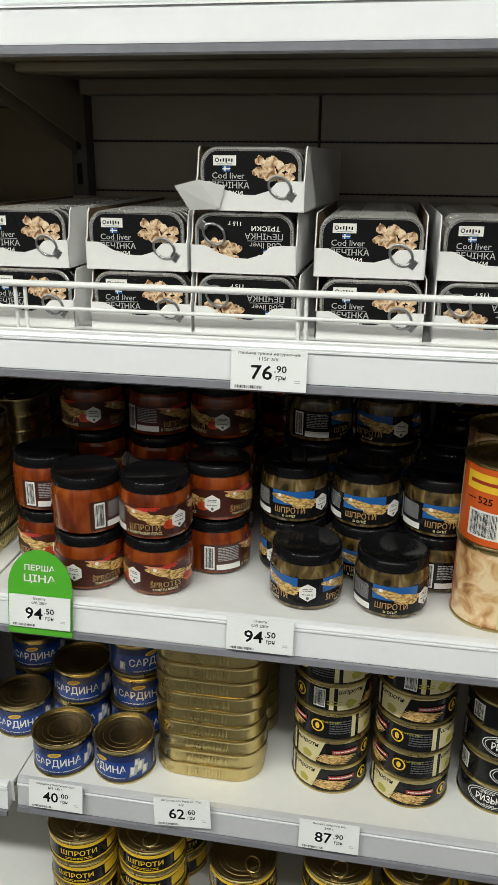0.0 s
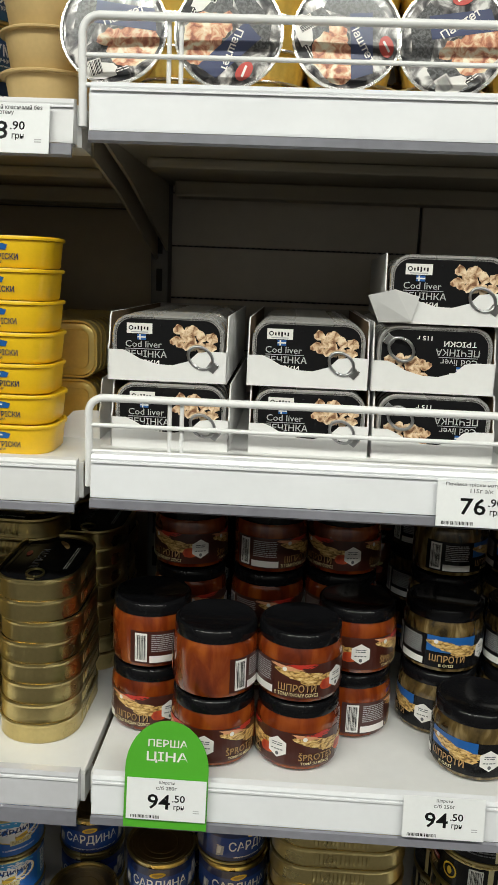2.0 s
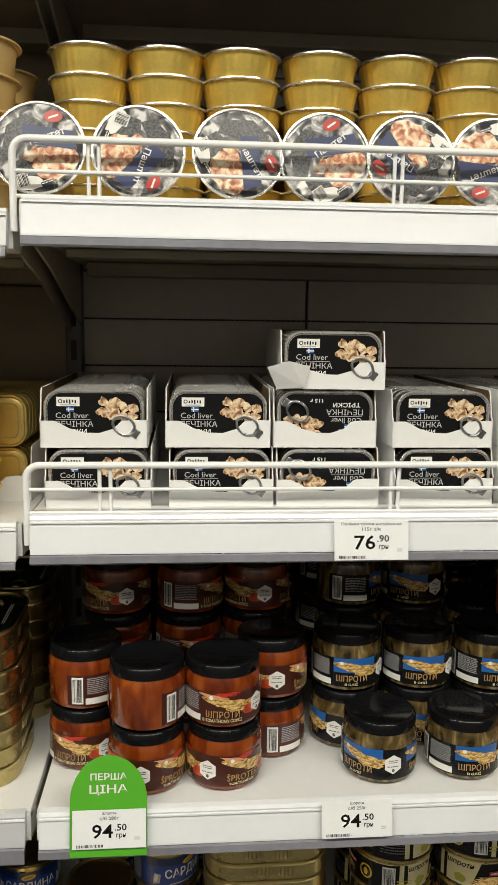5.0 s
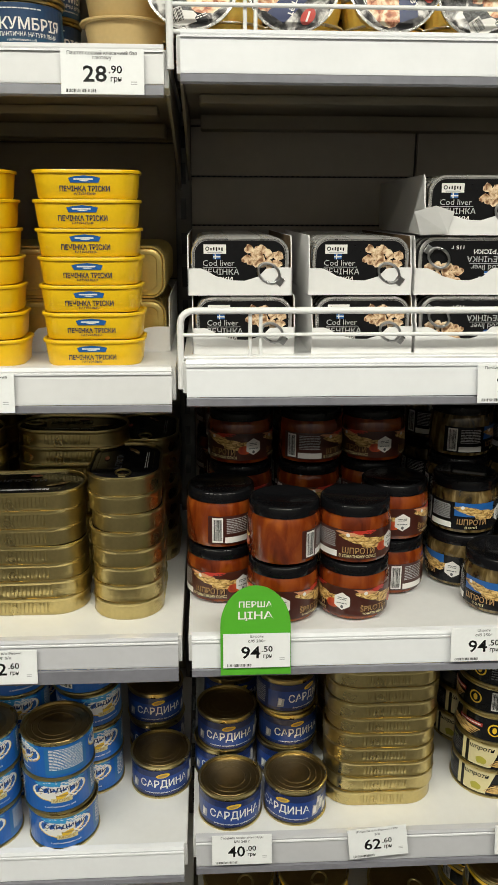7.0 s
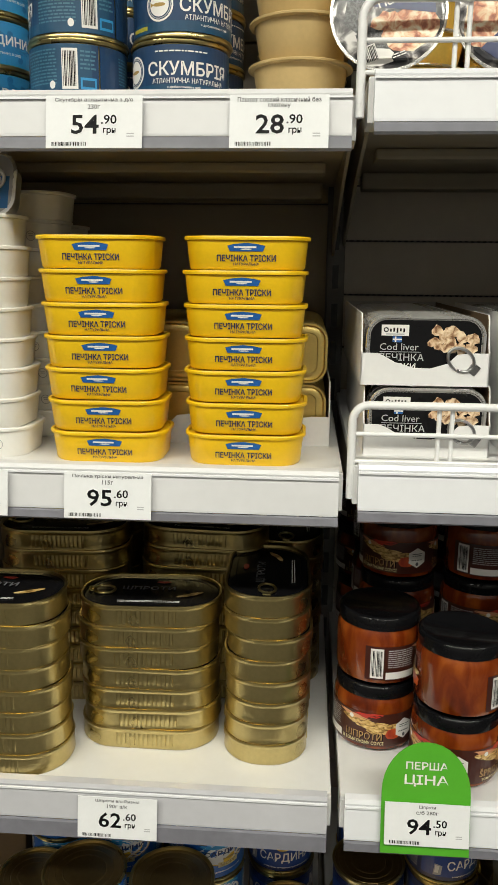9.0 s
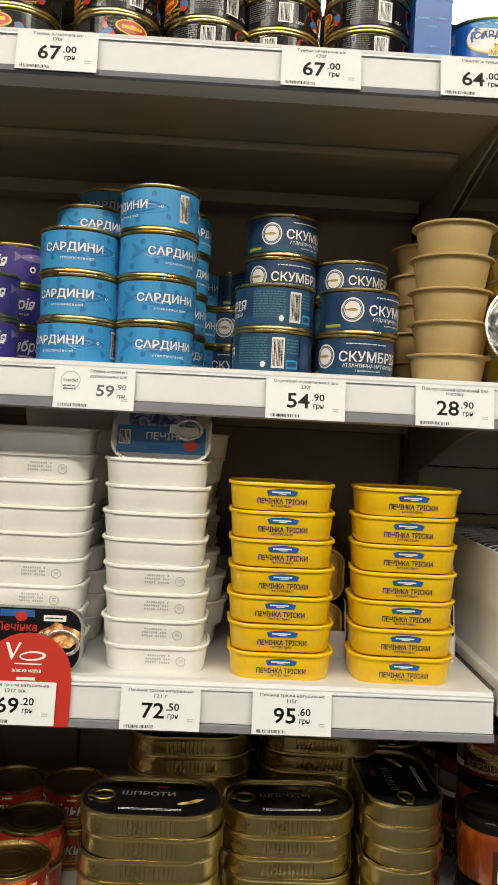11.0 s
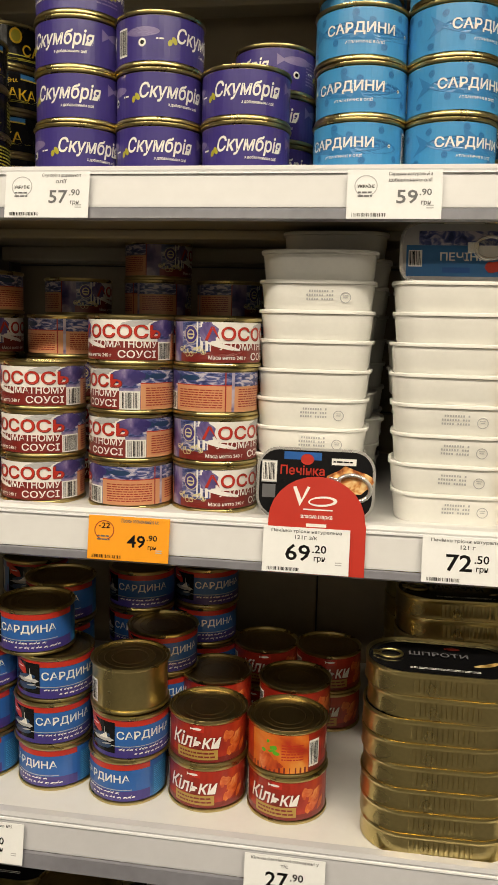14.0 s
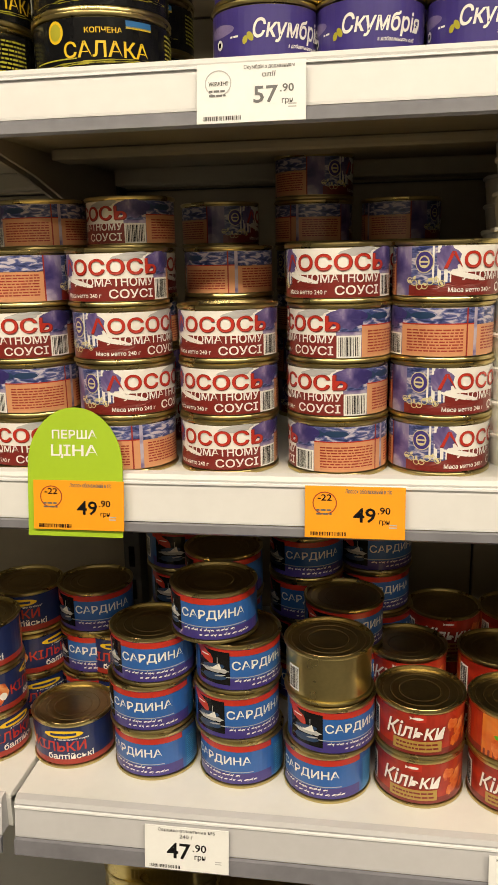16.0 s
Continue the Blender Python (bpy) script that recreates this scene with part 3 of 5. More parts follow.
def art_salmon():
    p = Print()
    H, L = 36.5, 2 * math.pi * 40.4
    p.rect(0, H / 2, L, H, LILAC_SKY, 0)
    p.rect(4, H * 0.64, 92, H * 0.72, WHITE, 1)
    p.rect(-44, H / 2, 30, H, SEA, 1)
    p.disc(-30, 27, 9, 9, LILAC_SKY, 3, 32, 20, 0.3).disc(58, 30, 16, 8, LILAC_SKY, 3.2, 18, 0, 0.4).disc(30, 34, 14, 3, PALE, 2.6, 14, 6, 0.3)
    p.rect(12, 8.6, 80, 17.2, C_DARKRED, 2)
    p.rect(-36, 4, 50, 8, C_DARKRED, 2).disc(-22, 7, 26, 4, C_DARKRED, 3.3, 24, 10).disc(-16, 14.5, 16, 2.0, WHITE, 3.4, 24, -12)
    p.disc(-48, 25, 7.4, 8.2, C_CREAM, 3).disc(-48, 25, 6.7, 7.5, C_PURPLE, 4).loop(-48, 25, 4.2, 4.6, 1.1, C_CREAM, 5).rect(-48, 25, 7, 1.3, C_CREAM, 5).rect(-48, 22, 5, 1.2, C_CREAM, 5)
    for k in range(7):
        p.disc(-60 + k * 4.2, 11 + 2.5 * math.sin(k * 1.7), 1.8, 1.0, C_CREAM, 4, 10, 50 * k, 0.5).loop(-60 + k * 4.2, 9 + 2.5 * math.cos(k * 1.3), 2.6, 2.4, 0.6, C_CREAM, 4, 10)
    p.text("ΛОСОСЬ", 10, 26, 87, 13.0, C_DARKRED, 4.4)
    p.text("ΛОСОСЬ", 9.6, 26.3, 86, 11.9, C_RED, 5.4)
    p.text("У ТОМАТНОМУ", 14, 14.8, 70, 7, WHITE, 4, weight=0.016).text("СОУСІ", 30, 5.6, 36, 7, WHITE, 4, weight=0.016)
    p.text("Маса нетто 240 г", -12, 4.4, 36, 3.6, WHITE, 4)
    p.barcode(60, 8.5, 19, 17, WHITE, 3)
    p.rect(60, 28, 20, 16, SEA, 2)
    p.rect(99, 12, 58, 24, C_SALMON, 2).rect(99, 30.5, 58, 12, SEA, 2).rect(99, 24.4, 58, 0.9, C_RED, 3)
    p.lines(97, 12, 44, 18, 8, C_CRIMSON, 3, 5)
    p.fish(88, 31, 10, C_NAVY, 3)
    p.rect(122, H / 2, 1.2, H, C_CRIMSON, 4)
    p.rect(-100, 12, 46, 24, C_SALMON, 2).rect(-100, 30, 46, 13, SEA, 2).lines(-100, 13, 38, 18, 8, C_CRIMSON, 3, 9)
    p.rect(-77, H / 2, 1.2, H, C_CRIMSON, 4)
    return p


def art_sardines_sky():
    p = Print()
    H, L = 37.5, 2 * math.pi * 40.4
    p.rect(0, H / 2, L, H, C_SKY, 0)
    rnd = random.Random(4)
    for k in range(18):
        u, v = -122 + 14.2 * k + rnd.uniform(-3, 3), (6, 31, 10, 33, 28)[k % 5] + rnd.uniform(-1, 1)
        p.disc(u, v, 3.4, 2.9, C_SKYM, 1, 12, 40 * k, 0.25).loop(u, v, 2.5, 2.0, 0.5, C_SKYD, 2, 10).loop(u, v, 1.2, 0.9, 0.4, C_SKYD, 2, 8)
    for u in (0, 124):
        p.disc(u + 6, 19, 46, 7.6, C_SKYM, 2.2, 26, -1.5).disc(u + 4, 21, 40, 4.6, C_SKYD, 2.4, 24, -1.5)
        p.poly([(u - 36, 20), (u - 52, 30), (u - 47, 20), (u - 54, 11)], C_SKYM, 2.2).poly([(u - 8, 25), (u + 4, 25.5), (u - 10, 33)], C_SKYM, 2.2)
        p.disc(u + 44, 19.4, 1.5, 1.5, WHITE, 2.8, 10).disc(u + 44, 19.4, 0.8, 0.8, INK, 3, 8).loop(u + 38, 18.6, 3, 6, 0.5, C_SKY, 2.8, 14)
        p.text("САРДИНИ", u - 2, 20.5, 62, 10.4, WHITE, 3.4, weight=0.02).text("АТЛАНТИЧНІ В ОЛІЇ", u + 2, 10.0, 34, 2.8, WHITE, 3.4)
    p.barcode(68, 20, 11, 28, WHITE, 3)
    return p


def art_mackerel_purple():
    p = Print()
    H, L = 37.5, 2 * math.pi * 40.4
    p.rect(0, H / 2, L, H, C_PURPLE, 0)
    for u in (0, 125):
        p.text("Скумбрія", u, 20.5, 62, 17, WHITE, 3, 0.18, weight=0.02).text("з добавленням олії", u + 10, 10, 30, 3.4, WHITE, 3, 0.15)
        p.disc(u - 33, 17, 2.2, 3.6, C_OLIVE, 2, 10, 30).disc(u - 37, 15, 2, 3, C_OLIVE, 2, 10, -20)
        p.lines(u - 46, 18, 7, 3, 1, WHITE, 3)
    p.fish(62, 27, 16, C_LILAC, 1).fish(-62, 24, 16, C_LILAC, 1)
    p.disc(60, 14, 3.6, 3.6, WHITE, 2).disc(60, 14, 1.8, 1.8, INK, 3).disc(-62, 15, 3.6, 3.6, WHITE, 2).disc(-62, 15, 1.8, 1.8, INK, 3)
    p.barcode(-84, 17, 12, 24, WHITE, 3).lines(84, 18, 24, 24, 8, C_LILAC, 2, 5)
    return p


def art_mackerel_navy():
    p = Print()
    H, L = 38, 2 * math.pi * 41
    p.rect(0, H / 2, L, H, C_NAVY, 0).rect(0, 4, 140, 8, C_TEAL, 1)
    p.text("СКУМБРІЯ", 15, 20, 72, 11, WHITE, 3).text("АТЛАНТИЧНА НАТУРАЛЬНА", 15, 10.6, 64, 4, WHITE, 3).text("з добавленням олії", 10, 5.5, 28, 2.4, WHITE, 3)
    p.lines(8, 33, 44, 2.4, 1, WHITE, 3, 3)
    p.disc(-38, 20, 12, 12.5, WHITE, 2, 24).disc(-38, 20, 10.6, 11, C_NAVY, 3, 24).disc(-38, 20, 8.4, 8.8, WHITE, 4, 24).fish(-38, 20, 5.6, C_GOLDINK, 5).loop(-38, 20, 10, 10.4, 0.7, PALE, 4)
    p.rect(92, H / 2, 62, H, C_TEAL, 1).lines(77, 21, 34, 28, 11, DIM_TEAL, 2, 8).disc(90, 7, 2.6, 3.2, WHITE, 3, 12)
    p.barcode(105, 19, 13, 31, WHITE, 3).lines(120, 26, 13, 16, 5, DIM_TEAL, 2, 11).rect(120, 8, 13, 9, C_SKY, 3).rect(120, 8, 10, 5, C_TEAL, 4)
    p.rect(-88, H / 2, 40, H, C_NAVY, 1).lines(-92, 22, 34, 22, 9, DIM_TEAL, 2, 4).rect(-60, 4, 20, 3, C_OLIVE, 2)
    return p


def art_tuna():
    p = Print()
    H, L = 26, 2 * math.pi * 44
    p.rect(0, H / 2, L, H, INK, 0)
    for u in (0, 135):
        p.disc(u, 15, 27, 12.5, C_CRIMSON, 1, 24, -14).disc(u + 2, 15.5, 24, 11.5, INK, 2, 24, -14)
        p.disc(u + 4, 17, 17, 7.6, C_YELLOW, 3, 22, -6).disc(u + 4, 17, 15, 6.2, C_RED, 4, 22, -6).rect(u + 4, 17.2, 21, 3.4, C_YELLOW, 5)
        p.text("ТУНЕЦЬ ШМАТОЧКИ", u + 7, 7.2, 34, 2.7, C_YELLOW, 5).text("У ВЛАСНОМУ СОКУ", u + 7, 3.4, 32, 2.5, C_YELLOW, 5)
        p.disc(u - 19, 9, 6, 4.6, C_RED, 3, 14).disc(u - 21, 11, 6, 3, C_SKYD, 4, 12, 24).disc(u - 17, 6, 3.4, 1.6, WHITE, 4, 10)
        p.disc(u + 28, 10, 5, 6, C_RED, 2, 14).disc(u + 28, 12, 5.5, 2.6, C_SKYD, 3, 12, -25)
    p.lines(54, 15, 28, 19, 9, DIM_INK, 2, 6)
    p.barcode(80, 14, 15, 20, WHITE, 2).text("120 г", 96, 6, 9, 3.2, WHITE, 3)
    p.lines(-60, 15, 40, 19, 9, DIM_INK, 2, 2).rect(-84, 14, 2, 22, DIM_INK, 2)
    return p


def art_sardine_red_top():
    p = Print()
    H, L = 40, 2 * math.pi * 40.4
    p.rect(0, H / 2, L, H, C_BAND, 0)
    p.rect(-6, H - 3, 128, 6, C_RED, 1).rect(-6, 5.5, 128, 11, C_PURPLE, 1).rect(3, 12.6, 70, 0.8, PALE, 3)
    p.text("САРДИНА", 5, 24, 62, 10.5, WHITE, 4, weight=0.016)
    rnd = random.Random(6)
    for row, (u0, v) in enumerate(((-24, 9.4), (-8, 4.6))):
        u = u0
        while u < u0 + 46:
            c = rnd.uniform(1.6, 4)
            p.disc(u + c / 2, v, c / 2, 0.75, WHITE, 3, 8, 18).rect(u + c, v + rnd.uniform(-0.6, 1.0), 0.5, rnd.uniform(1.5, 3.6), WHITE, 3, 0.3)
            u += c + rnd.choice((0.5, 0.7, 2.2))
    p.rect(-46, 21, 36, 33, INK, 2)
    p.disc(-54, 31, 11, 5, C_RED, 3, 16, -32, 0.2).poly([(-64, 37), (-60, 26), (-54, 33)], C_RED, 3).rect(-54, 31.5, 10, 1.2, WHITE, 4, 0.0)
    p.disc(-44, 18, 15, 2.6, PALE, 3, 14, 3, 0.4).disc(-46, 21.5, 12, 3, C_NAVY, 2.6, 12, 8, 0.3).poly([(-48, 18.5), (-36, 19.5), (-38, 26), (-42, 21)], WHITE, 4).rect(-40, 27, 0.6, 9, PALE, 4)
    p.disc(-46, 11, 15, 3.4, C_NAVY, 3, 14, 4, 0.4).disc(-38, 13.5, 6, 0.8, PALE, 4, 10, 10)
    p.rect(74, H / 2 - 3, 26, H - 6, C_SKYD, 2).lines(74, 18, 22, 30, 14, C_SKY, 3, 7)
    p.rect(-92, H / 2, 40, H, C_BAND, 2).barcode(-86, 19, 20, 24, WHITE, 3).lines(110, 21, 30, 30, 10, PALE, 3, 2)
    return p


def art_kilky():
    p = Print()
    H, L = 40, 2 * math.pi * 40.4
    p.rect(0, H / 2, L, H, RED_GLOW, 0).rect(0, 3, L, 6, C_DARKRED, 1)
    p.text("Кільки", -9, 23, 52, 17, C_DARKRED, 3.4, 0.2, weight=0.05).text("Кільки", -9.6, 23.6, 52, 16, WHITE, 4, 0.2, weight=0.016)
    p.rect(-6, 36, 11, 7, C_RED, 2).fish(-8, 36, 5, WHITE, 4)
    rnd = random.Random(8)
    for q in range(11):
        p.disc(34 + rnd.uniform(-13, 13), 19 + rnd.uniform(-9, 9), rnd.uniform(4, 8), rnd.uniform(2.5, 5), TOMATO if q % 3 else ORANGE_GLOW, 2 + 0.1 * q, 14, rnd.uniform(0, 90), 0.3)
    p.rect(-8, 8.5, 44, 10.5, C_GOLDINK, 3).lines(-8, 8.5, 38, 8, 2, C_DARKRED, 4, 4)
    p.rect(-94, 20, 62, 40, ORANGE_GLOW, 1)
    for q in range(7):
        p.disc(-106 + rnd.uniform(-9, 9), 12 + rnd.uniform(-7, 7), rnd.uniform(5, 9), rnd.uniform(3, 5), TOMATO, 2 + 0.1 * q, 14, rnd.uniform(0, 90), 0.3)
    for q in range(8):
        p.disc(-103 + rnd.uniform(-8, 8), 27 + rnd.uniform(-7, 5), rnd.uniform(1.6, 3.6), rnd.uniform(1.0, 2.2), TAG_GREEN, 3 + 0.1 * q, 9, rnd.uniform(0, 180), 0.6)
    p.lines(-80, 22, 22, 18, 6, C_RED, 3, 5).barcode(-56, 19, 13, 28, WHITE, 3).lines(92, 20, 40, 28, 9, C_SALMON, 3, 3)
    return p


def art_baltic():
    p = Print()
    H, L = 40, 2 * math.pi * 40.4
    p.rect(0, H / 2, L, H, C_COBALT, 0).rect(0, 3, L, 6, C_CRIMSON, 1)
    p.text("КІЛЬКИ", 0, 20, 56, 10.5, C_RED, 4).text("балтійські", 12, 9.5, 46, 7, WHITE, 4)
    p.disc(6, 33, 20, 4, C_YELLOW, 3, 18).rect(6, 33, 26, 2.6, C_COBALT, 4).text("у томатному соусі", 14, 27.6, 34, 2.6, WHITE, 4)
    p.disc(-52, 20, 22, 15, TOMATO, 2, 20, 0, 0.2).disc(-36, 16, 4, 4, WHITE, 3).rect(96, 20, 60, 34, C_ORANGE, 1).disc(92, 18, 22, 13, FOOD, 2, 20, 0, 0.3)
    p.barcode(-96, 19, 20, 26, WHITE, 3)
    return p


def art_sardine_serif():
    p = Print()
    H, L = 41, 2 * math.pi * 40.4
    p.rect(0, H / 2, L, H, C_COBALT, 0).rect(10, 18, 150, 26, mat("royal_print", (0.010, 0.050, 0.26), 0.3, vary=0.15, coat=0.2), 1)
    p.text("САРДИНА", 0, 19, 70, 15, WHITE, 4, weight=0.016).text("атлантична натуральна з добавленням олії", 2, 5.5, 62, 2.8, WHITE, 4)
    p.disc(-2, 33, 10, 3.6, C_YELLOW, 3, 16, 8).disc(-2, 33, 7, 2, C_GOLDINK, 4, 12, 8)
    for u, v, s in ((44, 15, 9), (55, 21, 10), (62, 12, 8), (50, 28, 7), (-46, 14, 8)):
        p.poly([(u - s * 0.6, v - s), (u + s * 0.5, v - s * 0.8), (u + s * 0.7, v + s * 0.7), (u - s * 0.4, v + s * 0.9)], PALE, 3)
        p.poly([(u - s * 0.4, v - s * 0.6), (u + s * 0.1, v - s * 0.5), (u + s * 0.3, v + s * 0.6), (u - s * 0.3, v + s * 0.7)], WHITE, 4)
    p.barcode(92, 18, 20, 22, WHITE, 3).lines(-92, 20, 44, 28, 9, PALE, 3, 3)
    return p


def art_sardines_sea():
    p = Print()
    H, L = 53, 2 * math.pi * 40.4
    p.rect(0, H / 2, L, H, C_BRIGHT, 0)
    for u in (0, 126):
        p.disc(u, 36, 33, 18, C_YELLOW, 0.8, 26).disc(u, 37, 32, 17.5, WHITE, 1.4, 26).disc(u, 50, 30, 6, C_SKY, 2, 20, 0, 0.3)
        p.text("САРДИНИ", u, 38, 50, 9, C_COBALT, 3, weight=0.024).disc(u + 3, 27, 8, 4, C_YELLOW, 3, 14, 30, 0.2).fish(u + 4, 28, 6, C_GOLDINK, 4)
        p.rect(u + 2, 20, 24, 8, C_CREAM, 3).text("МОРЕ", u + 2, 20, 19, 5.4, C_GOLDINK, 4).text("з добавленням олії", u, 9, 36, 3.4, WHITE, 3)
    p.rect(63, 27, 50, 46, C_SKYD, 1).lines(63, 30, 40, 36, 14, WHITE, 2, 2).barcode(-60, 20, 18, 26, WHITE, 3).lines(-64, 42, 34, 12, 5, WHITE, 2, 8)
    return p


def art_sprats_black():
    p = Print()
    H, L = 34.5, 2 * math.pi * 50
    p.rect(0, H / 2, L, H, INK, 0)
    for u in (0, 160):
        p.poly([(u - 58, 1), (u - 26, 1), (u - 14, 35), (u - 58, 35)], C_CREAM, 1)
        p.text("шпроти", u - 40, 28, 34, 7.5, INK, 3, 0.2)
        for k in range(5):
            p.disc(u - 6 + 3 * k, 4 + 2.8 * k, 24, 1.7, MOUNT, 2 + k, 18, -4)
        p.disc(u - 40, 10, 8, 6, C_OLIVE, 2, 12, 0, 0.5)
        p.rect(u + 14, 22, 36, 6, C_CRIMSON, 7).lines(u + 14, 22, 32, 4, 1, WHITE, 8)
        p.disc(u + 48, 18, 9, 9.5, C_YELLOW, 4, 22).disc(u + 48, 18, 7, 7.4, INK, 5, 20).disc(u + 48, 18, 3, 5, C_YELLOW, 6, 12)
        p.rect(u - 66, 18, 6, 34, C_CREAM, 1)
    p.barcode(78, 18, 16, 28, WHITE, 3).lines(98, 12, 20, 8, 2, C_OLIVE, 3, 2).lines(-84, 18, 30, 22, 6, GREY_INK, 3, 3)
    p.text("маса нетто 240 г", -100, 26, 34, 3.4, C_OLIVE, 3)
    return p


def art_riga_round():
    p = Print()
    H, L = 33, 2 * math.pi * 50
    p.rect(0, H / 2, L, H, INK, 0)
    for u in (0, 150):
        p.disc(u, 17, 31, 15.5, WHITE, 1, 28).disc(u, 17, 29.6, 14.6, INK, 2, 28).loop(u, 17, 27, 13, 0.8, WHITE, 3, 28)
        p.text("РИЗЬКІ", u, 16.5, 36, 11.5, WHITE, 4, weight=0.016).text("ШПРОТИ", u - 4, 26, 19, 4, WHITE, 4, weight=0.016).text("В ОЛІЇ", u, 6.8, 14, 4, WHITE, 4, weight=0.016)
        for k in range(8):
            p.rect(u + 38 + 4 * k, 7 + (k * 37 % 5), 2.6, 8 + (k * 53 % 9), PALE, 2)
    p.barcode(-72, 16, 18, 24, WHITE, 3)
    return p


def art_salaka():
    p = Print()
    H, L = 36, 2 * math.pi * 54
    p.rect(0, H / 2, L, H, INK, 0)
    for u in (0, 165):
        p.text("САЛАКА", u + 14, 14, 66, 11.5, C_YELLOW, 4).text("КОПЧЕНА", u + 12, 27, 28, 4, C_YELLOW, 4)
        p.disc(u - 26, 27, 7, 8, C_YELLOW, 3, 18).disc(u - 26, 27, 5, 6, C_OLIVE, 4, 14).rect(u - 30, 8, 42, 1.0, C_OLIVE, 3)
        p.rect(u + 40, 32, 22, 5, C_SKYD, 3).rect(u + 40, 29.6, 22, 1.6, C_YELLOW, 3).disc(u - 2, 5, 60, 1.4, C_OLIVE, 2, 20, 3)
    p.barcode(-84, 17, 18, 26, WHITE, 3).lines(84, 19, 30, 26, 8, C_OLIVE, 3, 4)
    return p


def art_sprats_yellow():
    p = Print()
    H, L = 34, 2 * math.pi * 50
    p.rect(0, H / 2, L, H, INK, 0).rect(0, 30, L, 6, C_YELLOW, 1).rect(0, 2, L, 3, C_YELLOW, 1)
    for u in (0, 150):
        p.text("ШПРОТИ", u, 18, 54, 9, C_YELLOW, 4).lines(u, 8, 40, 5, 2, C_YELLOW, 3, 3).rect(u + 60, 17, 30, 18, C_YELLOW, 2).barcode(u + 86, 16, 16, 22, WHITE, 3)
    return p


def art_big_orange():
    p = Print()
    H, L = 89, 2 * math.pi * 48
    p.rect(0, H / 2, L, H, mat("deep_orange_print", (0.62, 0.10, 0.012), 0.32, vary=0.12, coat=0.25), 0).rect(-75, 45, 70, 91, FILLET, 1).rect(-40, 45, 6, 91, C_CREAM, 2)
    p.rect(0, 72, 46, 20, C_YELLOW, 2).rect(0, 72, 34, 4, C_CRIMSON, 3).text("525", 4, 52, 17, 8, INK, 3).lines(-14, 52, 12, 3, 1, INK, 3)
    p.barcode(4, 24, 38, 32, WHITE, 3).lines(60, 45, 36, 60, 16, C_CRIMSON, 3, 2)
    return p


def art_jar(oil):
    p = Print()
    H = 36
    dark = INK if oil else mat("brown_print", (0.055, 0.012, 0.007), 0.3, coat=0.3)
    p.rect(6, H / 2, 190, H, dark, 0)
    for u in (-8, 76):
        p.rect(u + 2, 27, 54, 18, C_BLUE if oil else dark, 1)
        for k in range(6):
            p.disc(u - 12 + 7 * k, 26 - 1.7 * k + 3 * (k % 2), 15, 3.5, MOUNT, 2 + 0.3 * k, 16, -14 + 5 * k, 0.2)
        p.disc(u + 14, 19, 17, 5, MOUNT, 4, 16, -10, 0.3)
        if not oil:
            p.disc(u + 29, 14, 9, 6, TOMATO, 4.6, 14, 0, 0.3).disc(u - 12, 31, 15, 2.2, C_SALMON, 2.4, 14, -8, 0.6).disc(u - 2, 33, 18, 3, C_RED, 1.5, 14, 6, 0.5)
        latin = u > 0
        word, kind = ("ŠPROTES", "EĻĻĀ" if oil else "TOMĀTU MĒRCĒ") if latin else ("ШПРОТИ", "В ОЛІЇ" if oil else "В ТОМАТНОМУ СОУСІ")
        p.text(word, u - 1.4, 10.6, 39, 9.4 if latin else 8.2, INK, 4.8, weight=0.028).text(word, u - 2, 11, 38, 9.2 if latin else 8, C_TAN, 5, weight=0.012).text(kind, u - 3, 3.8, len(kind) * 2.6, 3.8, C_CREAM, 5)
        p.disc(u - 15, 30, 2.4, 2.4, WHITE, 5, 10)
    p.poly([(33 + 11 * math.sin(radians(60 * k)), 18.5 + 11.5 * math.cos(radians(60 * k))) for k in range(5, -1, -1)], WHITE, 6)
    p.lines(33, 22, 11, 4.4, 2, GREY_INK, 7, 2).lines(33, 16, 13, 2.6, 1, GREY_INK, 7, 4).disc(33, 11.4, 1.8, 2.2, GREY_INK, 7, 8)
    p.rect(-52, H / 2, 34, H, dark, 2).lines(-52, 23, 28, 20, 9, PALE, 3, 6).rect(-52, 5, 32, 7.5, WHITE, 3)
    p.barcode(-77, H / 2, 13, 32, WHITE, 4)
    return p


def jar(label, oil):
    j = thing("glass_jar", label, "jar", "sprat jars")
    part("glass_body", lathe("glass_body", [(0.030, 0.0), (0.037, 0.0008), (0.0415, 0.004), (0.0432, 0.010), (0.0434, 0.047), (0.0430, 0.053), (0.0410, 0.0585), (0.0400, 0.061)], OIL if oil else SAUCE, 40), j)
    part("lid", lathe("lid", [(0.0402, 0.0600), (0.0417, 0.0603), (0.0420, 0.062), (0.0416, 0.0715), (0.0400, 0.0735), (0.0385, 0.074), (0.0365, 0.0725), (0.0, 0.0722)], BLACK_LID, 40), j, "glossy black twist-off lid")
    part("label", art_jar(oil).mesh("label", on_round(0.0437, 0.0085)), j)
    return Kind(j)


